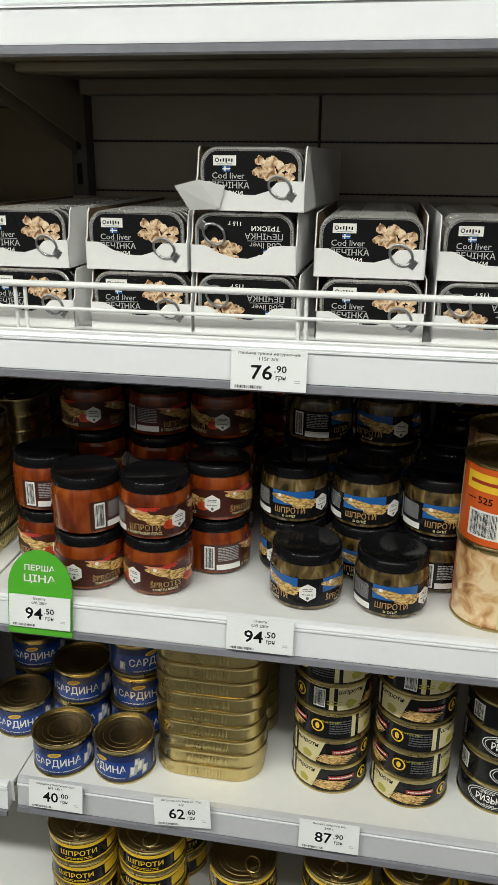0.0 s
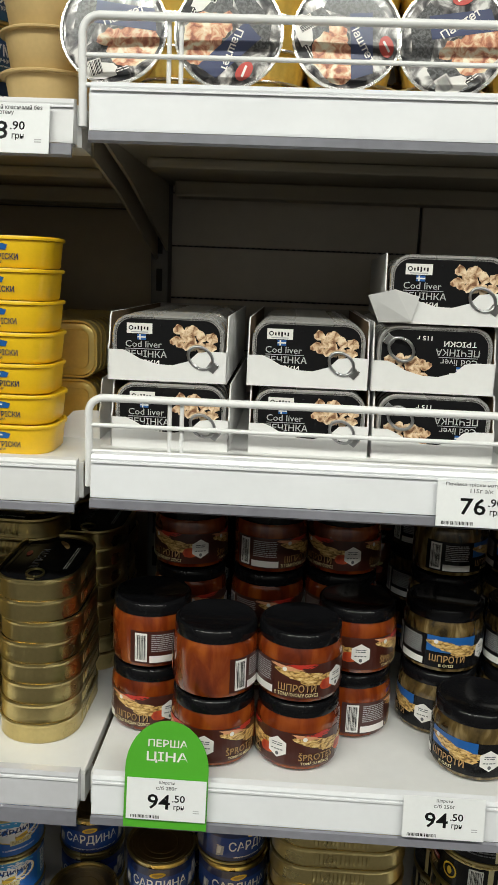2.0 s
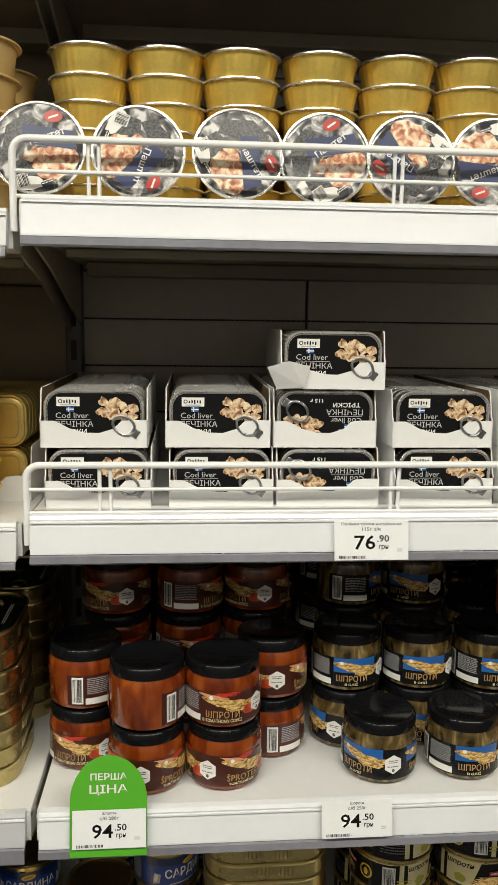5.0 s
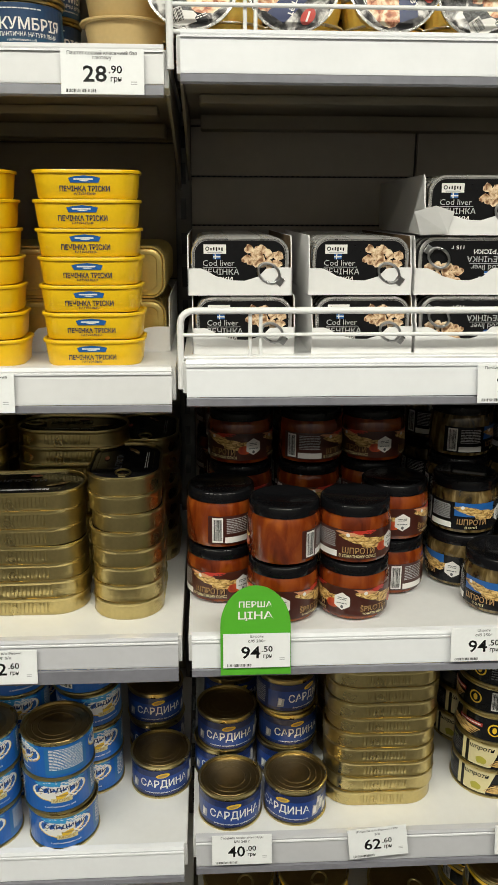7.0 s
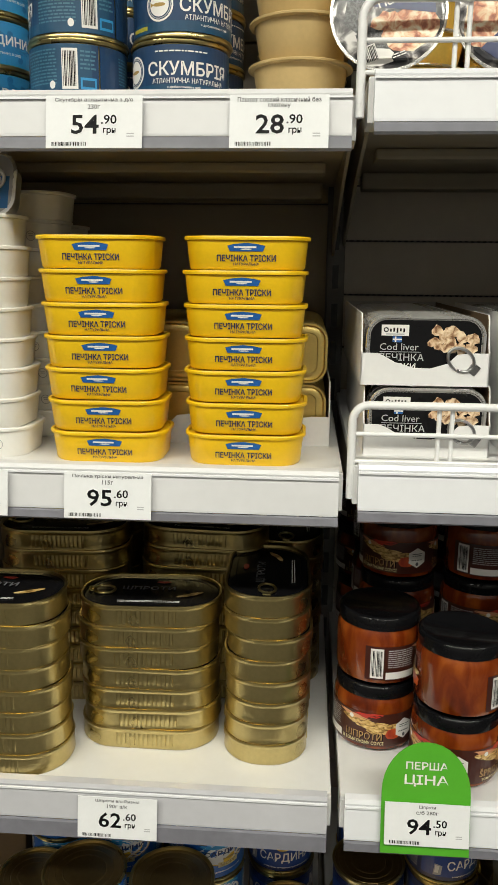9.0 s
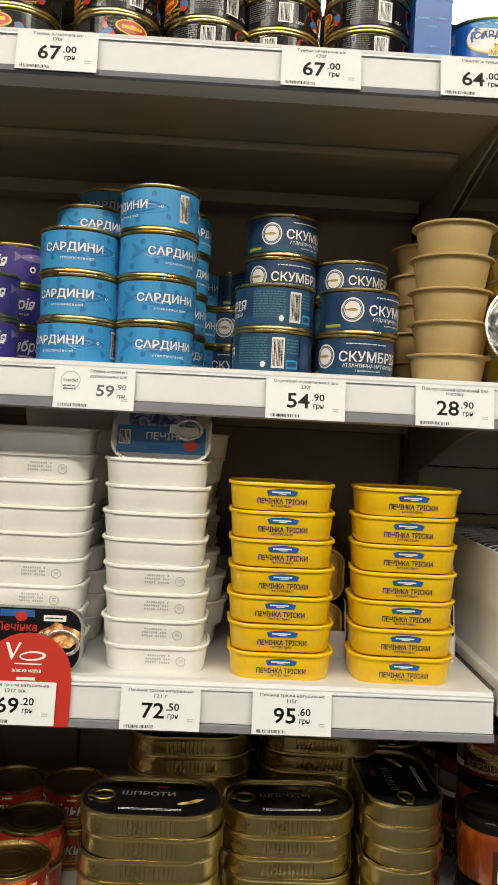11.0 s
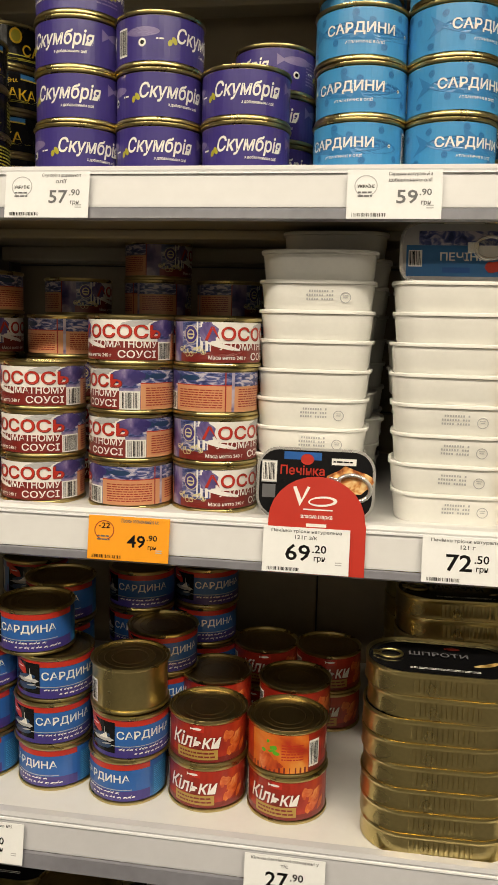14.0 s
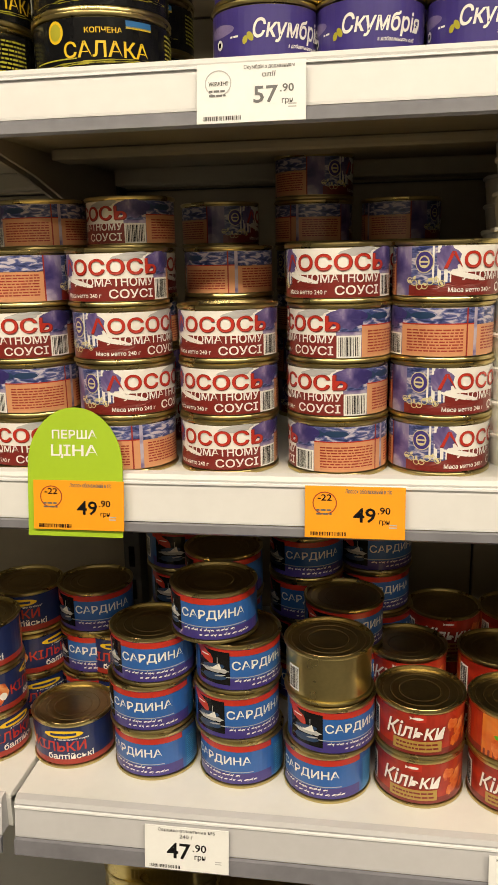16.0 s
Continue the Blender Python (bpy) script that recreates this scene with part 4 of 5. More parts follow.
def tub(label, plastic, yellow, stamped=True):
    """An oblong pull-lid tub, wider at its rim."""
    t = thing("plastic_tub", label, "tub", "yellow tubs" if yellow else "white tubs")
    part("body", loft("body", [(0.092, 0.060, 0.019, 0.0012), (0.0980, 0.0655, 0.021, 0.0), (0.1010, 0.0680, 0.022, 0.002), (0.1058, 0.0725, 0.0235, 0.0243)], plastic, 7), t)
    part("rim", loft("rim", [(0.1050, 0.0718, 0.023, 0.0244), (0.1098, 0.0765, 0.026, 0.0248), (0.1104, 0.0770, 0.026, 0.0270), (0.1094, 0.0760, 0.026, 0.0280), (0.1044, 0.0710, 0.023, 0.0280), (0.1024, 0.0690, 0.022, 0.0263)], plastic, 7), t)
    p = Print()
    if yellow:
        p.poly([(-14, 15.4), (14, 15.4), (16, 20), (10, 21.4), (0, 22.4), (-10, 21.4), (-16, 20)], C_BLUE, 1).rect(-1, 18.8, 19, 1.5, WHITE, 2).disc(0, 17.2, 5, 0.5, WHITE, 2, 10)
        p.text("ПЕЧІНКА ТРІСКИ", 0, 9.8, 50, 5.6, C_COBALT, 2, weight=0.02).text("НАТУРАЛЬНА", 0, 4.9, 22, 2.4, C_COBALT, 2)
    elif stamped:
        for k, v in enumerate((18.2, 14.6, 11.0)):
            for c in range(11):
                if (c * 7 + k * 5) % 9:
                    p.rect(-8 + 2.3 * c, v, 1.5, 1.9, PALE, 1)
        p.loop(27, 12.5, 5, 5, 0.7, PALE, 1, 16).rect(27, 12.5, 4, 0.8, PALE, 1).rect(27, 14.4, 5, 0.6, PALE, 1)
    if p.v:
        part("print", p.mesh("print", lambda u, v, k: (u, -(0.0340 + (v - 0.002) * 0.1047) - 0.0004 - k, v)), t)
    return Kind(t)


def oval_tin(label, ribs, w=0.148, d=0.088, h=0.0232, black=True, r=0.0405, metal=None):
    t = thing("oval_tin", label, "tin can", "long gold tins")
    sec = [(w - 0.01, d - 0.01, r - 0.005, 0.0010, 0), (w - 0.004, d - 0.004, r - 0.002, 0.0, 0), (w - 0.001, d - 0.001, r, 0.0016, 0), (w - 0.002, d - 0.002, r - 0.001, 0.0042, 0), (w - 0.002, d - 0.002, r - 0.001, 0.0066, 0.0012), (w - 0.002, d - 0.002, r - 0.001, h - 0.0094, 0.0012), (w - 0.002, d - 0.002, r - 0.001, h - 0.0055, 0), (w - 0.002, d - 0.002, r - 0.001, h - 0.005, 0), (w - 0.001, d - 0.001, r, h - 0.0036, 0), (w, d, r, h - 0.002, 0), (w - 0.001, d - 0.001, r, h, 0), (w - 0.005, d - 0.005, r - 0.0025, h, 0), (w - 0.007, d - 0.007, r - 0.0035, h - 0.0055, 0)]
    part("body", ribbed_loft("body", sec, GOLD, ribs, 0.0047) if ribs else loft("body", [q[:4] for q in sec], metal or GOLD, 8), t)
    lid = part("lid", loft("lid", [(w - 0.0064, d - 0.0064, r - 0.0032, h - 0.0046), (w - 0.0066, d - 0.0066, r - 0.0033, h - 0.0030), (w - 0.009, d - 0.009, r - 0.0045, h - 0.0022), (w - 0.02, d - 0.02, r - 0.01, h - 0.0022), (w - 0.0215, d - 0.0215, r - 0.0108, h - 0.0028)], BLACK_LID if black else metal or GOLD_DARK, 8), t, "glossy black printed lid" if black else "")
    if black:
        p = Print()
        p.text("ШПРОТИ", -4, 8, 56, 9, GREY_INK, 1).disc(44, -6, 12, 3, MOUNT, 1, 14, 30).disc(38, -10, 12, 3, MOUNT, 2, 14, 20).disc(10, 24, 8, 3, C_CRIMSON, 1, 12).lines(0, -26, 64, 5, 2, WHITE, 1, 3)
        part("lid_print", p.mesh("lid_print", lambda u, v, k: (u, v, h - 0.0020 + k)), lid)
        ring_pull(t, -0.050, 0.0, h - 0.0008, 0.9, 90, "gold ring pull", False, GOLD)
    return Kind(t)


def foil_cup(label, beige):
    c = thing("foil_cup" if not beige else "plastic_cup", label, "cup", "pate cups")
    m = BEIGE_PLASTIC if beige else GOLD_FOIL
    if beige:
        part("body", lathe("body", [(0.028, 0.001), (0.033, 0.0), (0.0355, 0.003), (0.0405, 0.0315)], m, 32), c)
        part("rim", lathe("rim", [(0.0405, 0.0312), (0.0450, 0.0318), (0.0453, 0.0332), (0.0445, 0.0340), (0.0, 0.0338)], m, 32), c)
    else:
        part("body", lathe("body", [(0.030, 0.001), (0.034, 0.0), (0.036, 0.003), (0.0415, 0.027), (0.0425, 0.0300)], m, 112, 28, 0.011), c)
        part("rim", lathe("rim", [(0.0420, 0.0296), (0.0450, 0.0300), (0.0462, 0.0308), (0.0460, 0.0322), (0.0440, 0.0325), (0.0430, 0.0312)], SILVER, 40), c)
        lid = part("foil_lid", lathe("foil_lid", [(0.0432, 0.0313), (0.041, 0.0320), (0.0, 0.0322)], FOIL_PRINT, 40), c, "printed silver foil lid")
        p = Print()
        p.disc(0, 0, 41, 41, FOIL_PRINT, 0, 30)
        p.poly([(-36, 4), (-22, 30), (0, 36), (4, 24), (-14, 6), (-28, -8)], SCRIPT_GREY, 2, 60).poly([(-30, 6), (0, 20), (2, 16), (-28, 0)], WHITE, 1.5, 60).lines(-8, -34, 22, 4, 2, WHITE, 3, 3)
        p.poly([(-14, 10), (34, -14), (38, 4), (-6, 27)], C_COBALT, 3).text("Паштет", 12, 8, 36, 7, WHITE, 4, 0.0)
        p.poly([(-30, -28), (30, -28), (36, -10), (0, 2), (-30, -8)], SCRIPT_GREY, 1).disc(12, -18, 23, 17, PATE, 2, 22, 20, 0.25).disc(-4, -6, 12, 7, PATE, 2.5, 16, 0, 0.4).disc(-20, -30, 14, 7, WHITE, 2.2, 14, -20, 0.4).disc(24, 24, 9, 6, C_RED, 4, 16, -20).rect(24, 24, 10, 2, WHITE, 5).barcode(-24, -26, 12, 14, WHITE, 3)
        part("lid_print", p.mesh("lid_print", lambda u, v, k: (u, v, 0.0324 + k)), lid)
    return Kind(c)


def liver_tin():
    """A flat rounded tin standing on edge, its printed lid to the front."""
    w, h, d = 0.105, 0.060, 0.0175
    t = thing("flat_tin", "flat rounded black tin of cod liver standing on edge", "tin can", "cod liver tins")
    sec = [(w - 0.008, h - 0.008, 0.014, 0.0), (w - 0.003, h - 0.003, 0.0165, 0.0008), (w - 0.003, h - 0.003, 0.0165, d - 0.004), (w - 0.001, h - 0.001, 0.0175, d - 0.0020), (w, h, 0.018, d - 0.0010), (w - 0.002, h - 0.002, 0.017, d), (w - 0.005, h - 0.005, 0.0155, d), (w - 0.007, h - 0.007, 0.0145, d - 0.0014)]
    for nm, rows, m in (("body", sec[:4], mat("black_lacquer_tin", (0.015, 0.015, 0.016), 0.4)), ("rim", sec[3:], SILVER)):
        q = part(nm, loft(nm, rows, m, 6), t)
        q.matrix_basis = pose(0, d, h / 2, 90, 0, 0)
    p = Print()
    a = ring_of(0.0970, 0.0520, 0.0145, 0, 6)
    p.poly([(x * 1000, y * 1000) for x, y, _ in a], INK, 0, 500)
    p.rect(-27, 17, 24, 9.6, WHITE, 1).loop(-35, 17.4, 2.2, 2.2, 0.9, INK, 2, 14).rect(-27, 13.6, 16, 1.0, PALE, 2)
    for k in range(5):
        p.rect(-31 + 2.9 * k, 17.0 + 0.4 * (k % 2), 1.5, 2.6 + 0.9 * (k % 3), INK, 2)
    p.rect(-25, 9, 8, 5, C_BLUE, 1).rect(-25, 9, 8, 1.3, WHITE, 2).rect(-26.5, 9, 1.3, 5, WHITE, 2)
    p.text("Cod liver", -23, 2.5, 34, 6, mat("silver_grey_ink", (0.5, 0.5, 0.5), 0.35), 2, weight=0.0).rect(-22, -2.0, 36, 0.5, PALE, 2).text("ПЕЧІНКА", -21, -6.6, 40, 6.2, mat("silver_grey_ink", (0.5, 0.5, 0.5), 0.35), 2, weight=0.004).text("ТРІСКИ", -23, -14.5, 30, 5, WHITE, 2).text("115 г", 10, -19, 14, 4, WHITE, 2)
    rnd = random.Random(2)
    for k in range(13):
        p.disc(9 + (k % 5) * 7.4 + rnd.uniform(-2, 2), 2 + (k // 5) * 7.0 + rnd.uniform(-2, 2), rnd.uniform(4.5, 6.5), rnd.uniform(3.6, 5), LIVER, 1 + k * 0.25, 11, 37 * k, 0.4)
    part("lid_print", p.mesh("lid_print", lambda u, v, k: (u, 0.0009 - k, h / 2 + v)), t)
    ring_pull(t, 0.031, -0.0024, h / 2 - 0.008, 1.0, -125, upright=True, metal=mat("dull_steel", (0.42, 0.42, 0.43), 0.28, 1.0))
    return Kind(t)


def display_box(label, length=0.30):
    """An open white tray with a scooped front, for tins on edge."""
    b = thing("cardboard_tray", label, "box", "cod liver trays")
    w, h = 0.1125, 0.0625
    top = [(-w / 2, 0.0285)] + [(-w / 2 + 0.014, 0.0285), (-w / 2 + 0.020, 0.0262), (-0.026, 0.0205), (-0.010, 0.0160), (0.005, 0.0155), (0.020, 0.0200), (0.028, 0.0280), (w / 2 - 0.018, 0.0295), (w / 2, 0.0295)]
    n = len(top)
    verts = [(x, y, z) for y in (0.0, 0.0012) for x, z in [(t[0], 0.0) for t in top] + top]
    faces = []
    for k in range(n - 1):
        faces += [(k, k + 1, n + k + 1, n + k), (2 * n + k + 1, 2 * n + k, 3 * n + k, 3 * n + k + 1), (n + k, n + k + 1, 3 * n + k + 1, 3 * n + k)]
    part("front_flap", mesh_of("front_flap", verts, faces, CARD_WHITE, smooth=False), b)
    for s in (-1, 1):
        x = s * (w / 2 - 0.0006)
        me = profile_bar("side", [(0.0, 0.0), (0.0, 0.030), (0.004, 0.034), (0.010, h - 0.004), (0.014, h), (length, h), (length, 0.0)], x - 0.0006, x + 0.0006, CARD_WHITE)
        side = part("side", me, b)
        q = s * (w / 2 - 0.0015)
        part("lining", profile_bar("lining", [(0.0016, 0.0015), (0.0016, 0.030), (0.005, 0.034), (0.011, h - 0.004), (0.015, h - 0.0003), (length - 0.002, h - 0.0003), (length - 0.002, 0.0015)], q - 0.0002, q + 0.0002, KRAFT), side, "brown cardboard lining")
    part("bottom", bevel_box("bottom", -w / 2 + 0.0013, w / 2 - 0.0013, 0.0013, length, 0.0002, 0.0012, CARD_GREY, 0), b)
    part("back", bevel_box("back", -w / 2 + 0.0013, w / 2 - 0.0013, length - 0.0012, length, 0.0013, h, CARD_GREY, 0), b)
    return Kind(b)


# ---- price tags ----


def price_tag(x, z, price, cents, heading, w=0.077, h=0.0405, card=None, kind_of="white paper", f=FRONT, turn=0.0, wide=0.0, ink=INK):
    t = thing("price_tag", f"{kind_of} price tag reading {price}.{cents} on a shelf rail", "price tag", "price tags")
    part("card", bevel_box("card", -w / 2, w / 2, -0.0006, 0.0002, -h, 0, card or PAPER, 0.0002), t)
    p, W, H = Print(), w * 1000, h * 1000
    for k, line in enumerate(heading):
        p.text(line, wide * 0.8, -3.6 - 5.0 * k, min(W * (0.46 if wide else 0.84), len(line) * 2.5), 3.7, GREY_INK, 1)
    o, s = wide, 0.78 if wide else 1.0
    p.text(price, o - 7.0 * s, -H * 0.55, 22.0 * s, 14.8 * s, ink, 1)
    p.text("." + cents, o + 12.0 * s, -H * 0.455, 12.5 * s, 7.2 * s, ink, 1).text("грн", o + 12.5 * s, -H * 0.685, 10 * s, 5.4 * s, ink, 1)
    p.barcode(-W * 0.26, -H + 3.2, W * 0.36, 3.0, None, 0.4, int(abs(x) * 100))
    if wide:
        p.loop(-W * 0.3, -H * 0.33, 9.5, 9.0, 0.8, PALE if card is None else C_CRIMSON, 1)
        p.text("-22" if card else "УКРАЇНІ", -W * 0.3, -H * (0.22 if card else 0.33), 11 if card else 14, 5.0 if card else 3.4, INK, 2)
        p.lines(-W * 0.3, -H * 0.5, 13, 6, 2, GREY_INK, 2, 3)
    p.lines(W * 0.38, -H * 0.75, 6, 4, 2, PALE, 1, 2)
    part("print", p.mesh("print", on_front(-0.0007)), t)
    t.matrix_basis = pose(x, f - 0.0124, z, -9.5, turn, 0)
    return t


def round_talker(x, z, card, label, f=FRONT, w=0.081, top=0.062):
    """A card with a rounded head that stands up behind a price tag."""
    s = thing("shelf_talker", label, "shelf sign", "first price signs")
    n = 18
    outline = [(-w / 2, -0.044), (w / 2, -0.044), (w / 2, 0.014)] + [(w / 2 * math.cos(math.pi * k / n), 0.014 + (top - 0.014) * math.sin(math.pi * k / n)) for k in range(1, n)] + [(-w / 2, 0.014)]
    m = len(outline)
    verts = [(u, y, v) for y in (-0.0005, 0.0005) for u, v in outline]
    faces = [tuple(range(m)), tuple(range(2 * m - 1, m - 1, -1))] + [((k + 1) % m, k, m + k, m + (k + 1) % m) for k in range(m)]
    part("card", mesh_of("card", verts, faces, card, smooth=False), s)
    p = Print()
    p.text("ПЕРША", 0, 40, 38, 7.2, WHITE, 1).text("ЦІНА", 0, 26, 40, 11, WHITE, 1)
    part("print", p.mesh("print", on_front(-0.0007)), s)
    s.matrix_basis = pose(x, f - 0.0110, z - 0.0005, -9.5, 0, 0)
    return s

# ---- the goods, shelf by shelf ----
shake = random.Random(11)


def pile(kind, x, y, z, h, turns, slip=0.0015):
    """Sets things on one another; y is the front of the pile's foot."""
    for k, turn in enumerate(turns):
        kind.at(pose(x + shake.uniform(-slip, slip), y + shake.uniform(-slip, slip), z + k * h, 0, 0, turn + shake.uniform(-4, 4)))


CAN = 0.042
salmon = tin_can("printed tin of salmon in tomato sauce in a stack", art_salmon(), CAN, 0.0455, group="salmon tins")
for x, y, turns in (
    (-1.0315, 0.811, (42, 40, -150, 43)), (-1.113, 0.803, (-125, -66, -70, -14)), (-1.205, 0.805, (-20, -27, -18)),
    (-1.294, 0.799, (-150, 38, 30, -12)), (-1.381, 0.804, (-18, -105, -20, 160)), (-1.467, 0.804, (30, -20, 80, 10)),
    (-1.035, 0.905, (20, 60, 170, -60)), (-1.125, 0.900, (0, 40, -100, 90)), (-1.222, 0.905, (10, 70, 120, -165)), (-1.312, 0.898, (60, 0, -60, 90, -60)), (-1.400, 0.900, (0, 20, 40, -120, -140)),
    (-1.06, 1.03, (0, 90, 180, 40, 120)), (-1.15, 1.03, (30, 60, 90, 10, 160, 100)), (-1.25, 1.02, (0, 10, 20, 60, 100))):
    pile(salmon, x, y + CAN, L_MID, 0.0455, turns)

sky = tin_can("light blue printed tin of sardines in a stack", art_sardines_sky(), CAN, 0.0465, group="blue sardine tins")
for x, y, turns in ((-0.906, 0.815, (-22, -14, 2)), (-0.825, 0.815, (28, 22, 36, -58)), (-0.912, 0.905, (10, 30, 20, 36)), (-0.905, 0.995, (20, 60, 0, 90, 15)), (-0.815, 0.905, (60, 40, 50, 70)), (-0.80, 0.995, (0, 30, 20))):
    pile(sky, x, y + CAN, L_TOP, 0.0465, turns)

purple = tin_can("purple printed tin of mackerel in a stack", art_mackerel_purple(), CAN, 0.0465, group="purple mackerel tins")
for x, y, turns in ((-1.009, 0.818, (12, 14)), (-1.092, 0.818, (14, 28, 80)), (-1.170, 0.818, (38, 4, -6, -60)), (-0.995, 0.906, (20, 0, -50)), (-1.085, 0.906, (40, 10)), (-1.18, 0.906, (10, 30, 30)), (-1.02, 1.0, (0, 40))):
    pile(purple, x, y + CAN, L_TOP, 0.0465, turns)

navy = tin_can("navy blue printed tin of mackerel in a stack", art_mackerel_navy(), 0.0428, 0.047, group="navy mackerel tins")
for x, y, turns in ((-0.7005, 0.815, (-140, -118)), (-0.6115, 0.818, (2, 36)), (-0.6915, 0.905, (20, 60, 12, 34)), (-0.6075, 0.907, (0, 40, 18)), (-0.715, 0.995, (60, 0, 100)), (-0.745, 1.01, (0, 40, 80))):
    pile(navy, x, y + 0.0428, L_TOP, 0.047, turns)

salaka = tin_can("wide black and yellow tin of smoked herring in a stack", art_salaka(), 0.0555, 0.045, group="smoked herring tins")
for x, y, turns in ((-1.305, 0.812, (6, 20, 40)), (-1.420, 0.812, (-30, 50, 20)), (-1.31, 0.93, (40, 0, 20, 70)), (-1.425, 0.93, (0, 20, 40))):
    pile(salaka, x, y + 0.0555, L_TOP, 0.045, turns)

tuna = tin_can("black printed tin of tuna pieces in a stack", art_tuna(), 0.0455, 0.0355, group="tuna tins", lid=GOLD, body=GOLD)
for x, y, turns in ((-1.175, 0.815, (0, 60, -50, 30)), (-1.072, 0.815, (-80, -10, 60, 20)), (-0.982, 0.815, (-20, 8, -60, 4)), (-0.878, 0.815, (24, -72, -60, -40)), (-0.785, 0.815, (-100, -66, -70, 30)), (-0.709, 0.830, (-120, -100, -40, 6)), (-0.618, 0.815, (-96, -90, -110, -80)),
                    (-1.02, 0.915, (0, 30, 60, 90)), (-0.92, 0.915, (20, 0, 40)), (-0.82, 0.915, (40, 10, 20, 0)), (-0.72, 0.925, (0, 90, 20, 40)), (-1.12, 0.915, (10, 20, 30))):
    pile(tuna, x, y + 0.0455, L_HIGH, 0.0355, turns)

beige = foil_cup("beige plastic cup of soy pate in a stack", True)
for x, y, n in ((-0.510, 0.828, 5), (-0.507, 0.930, 5), (-0.507, 1.03, 4)):
    pile(beige, x, y + 0.045, L_TOP, 0.0345, [20 * k for k in range(n)], 0.003)

foil = foil_cup("fluted gold foil cup of fish pate with a printed lid", False)
for x, n in ((-0.404, 6), (-0.319, 6), (-0.234, 6), (-0.147, 6), (-0.058, 6), (0.030, 6), (0.118, 6), (0.206, 6)):
    pile(foil, x, 0.895 + 0.046, R_TOP, 0.0288, [31 * k + 40 * n for k in range(n)], 0.003)
    pile(foil, x + 0.004, 0.992 + 0.046, R_TOP, 0.0288, [17 * k for k in range(n - 1)], 0.003)
for x, turn, lean in ((-0.440, 20, 80), (-0.344, 250, 82), (-0.247, 300, 80), (-0.158, 35, 84), (-0.072, 150, 82), (0.018, 200, 82), (0.108, 80, 80), (0.20, 10, 80)):
    m = pose(x, 0.851, R_TOP + 0.0462, lean, 0, shake.uniform(-5, 5)) @ pose(0, 0, 0, 0, 0, turn)
    foil.at(m, "gold foil pate cup lying on its side, lid outward")

white_tub = tub("white date-stamped tub in a tall nested stack", WHITE_PLASTIC, False)
blank_tub = tub("plain white tub in a tall nested stack", WHITE_PLASTIC, False, False)
for x, y, n, dx in ((-0.9395, 0.836, 9, 0.0), (-0.8075, 0.822, 8, 0.0), (-0.935, 0.925, 10, 0.01), (-0.800, 0.915, 9, 0.012), (-0.80, 1.01, 8, 0.0), (-0.925, 1.02, 9, 0.0)):
    for k in range(n):
        (white_tub if k * 5 % 7 in (0, 1, 3, 5) and k < n - 1 else blank_tub).at(pose(x + dx * math.sin(k) + k * (0.0004 if x < -0.9 else -0.0010) + shake.uniform(-0.0015, 0.0015), y + 0.0385 + shake.uniform(-0.001, 0.001), L_MID + k * 0.0271, 0, 0, shake.uniform(-2, 2) - 1.5))
yellow_tub = tub("bright yellow printed cod liver tub in a stack", YELLOW_PLASTIC, True)
for x, y, n, lean in ((-0.678, 0.814, 7, -0.0075), (-0.5515, 0.815, 7, -0.0025)):
    for k in range(n):
        yellow_tub.at(pose(x + lean * k / 7 * (1.0 if k else 0) + shake.uniform(-0.0012, 0.0012), y + 0.0385, L_MID + k * 0.0286, 0, 0, shake.uniform(-2, 2)))

# cod liver in gold tins on edge, in an open tray behind the yellow tubs
gold_flat = oval_tin("small gold tin standing on edge in a tray", 0, 0.105, 0.060, 0.0175, False, 0.018, mat("pale_gold_tin", (0.72, 0.56, 0.20), 0.3, 0.85, vary=0.15))
gold_tray = display_box("white patterned cardboard tray half full of gold tins", 0.25)
for x in (-0.530, -0.655):
    for lvl in (0, 1):
        if not lvl:
            gold_tray.at(pose(x, 0.908, L_MID))
        for k in range(12):
            gold_flat.at(pose(x, 0.913 + 0.0195 * k + 0.0175, L_MID + 0.0013 + 0.030 + 0.0605 * lvl, 90, 0, 0))

# black and red tin with its own card, leaning before the white tubs
sample = thing("flat_tin", "black printed cod liver tin leaning on white tubs", "tin can")
b = part("body", loft("body", [(0.100, 0.058, 0.016, 0), (0.104, 0.062, 0.0185, 0.001), (0.104, 0.062, 0.0185, 0.014), (0.107, 0.065, 0.020, 0.015), (0.107, 0.065, 0.020, 0.0175), (0.103, 0.061, 0.018, 0.0176)], SILVER), sample)
p = Print()
p.poly([(x * 1000, y * 1000) for x, y, _ in ring_of(0.102, 0.060, 0.0175, 0, 6)], INK, 0, 500)
p.rect(-42, 10, 14, 20, PALE, 1).barcode(-42, 10, 13, 18, WHITE, 1.4).rect(-12, 25, 34, 7, C_BLUE, 1).disc(-8, 22, 6, 5, C_RED, 2).text("Печінка", -12, 12, 40, 9, C_RED, 2).rect(25, 21, 22, 6, WHITE, 1).lines(25, 21, 19, 3, 1, INK, 2)
p.rect(-42, -8, 12, 12, GREY_INK, 1).disc(30, 4, 20, 12, FOOD, 1, 18, 0, 0.3)
part("lid_print", p.mesh("lid_print", lambda u, v, k: (u, v, 0.0178 + k)), sample)
ring_pull(sample, 0.034, -0.002, 0.0200, 1.25, 80)
sample.matrix_basis = pose(-0.930, 0.823, L_MID + 0.033, 84, 0, 0)
red = thing("shelf_talker", "red rounded brand card standing behind a price tag", "shelf sign")
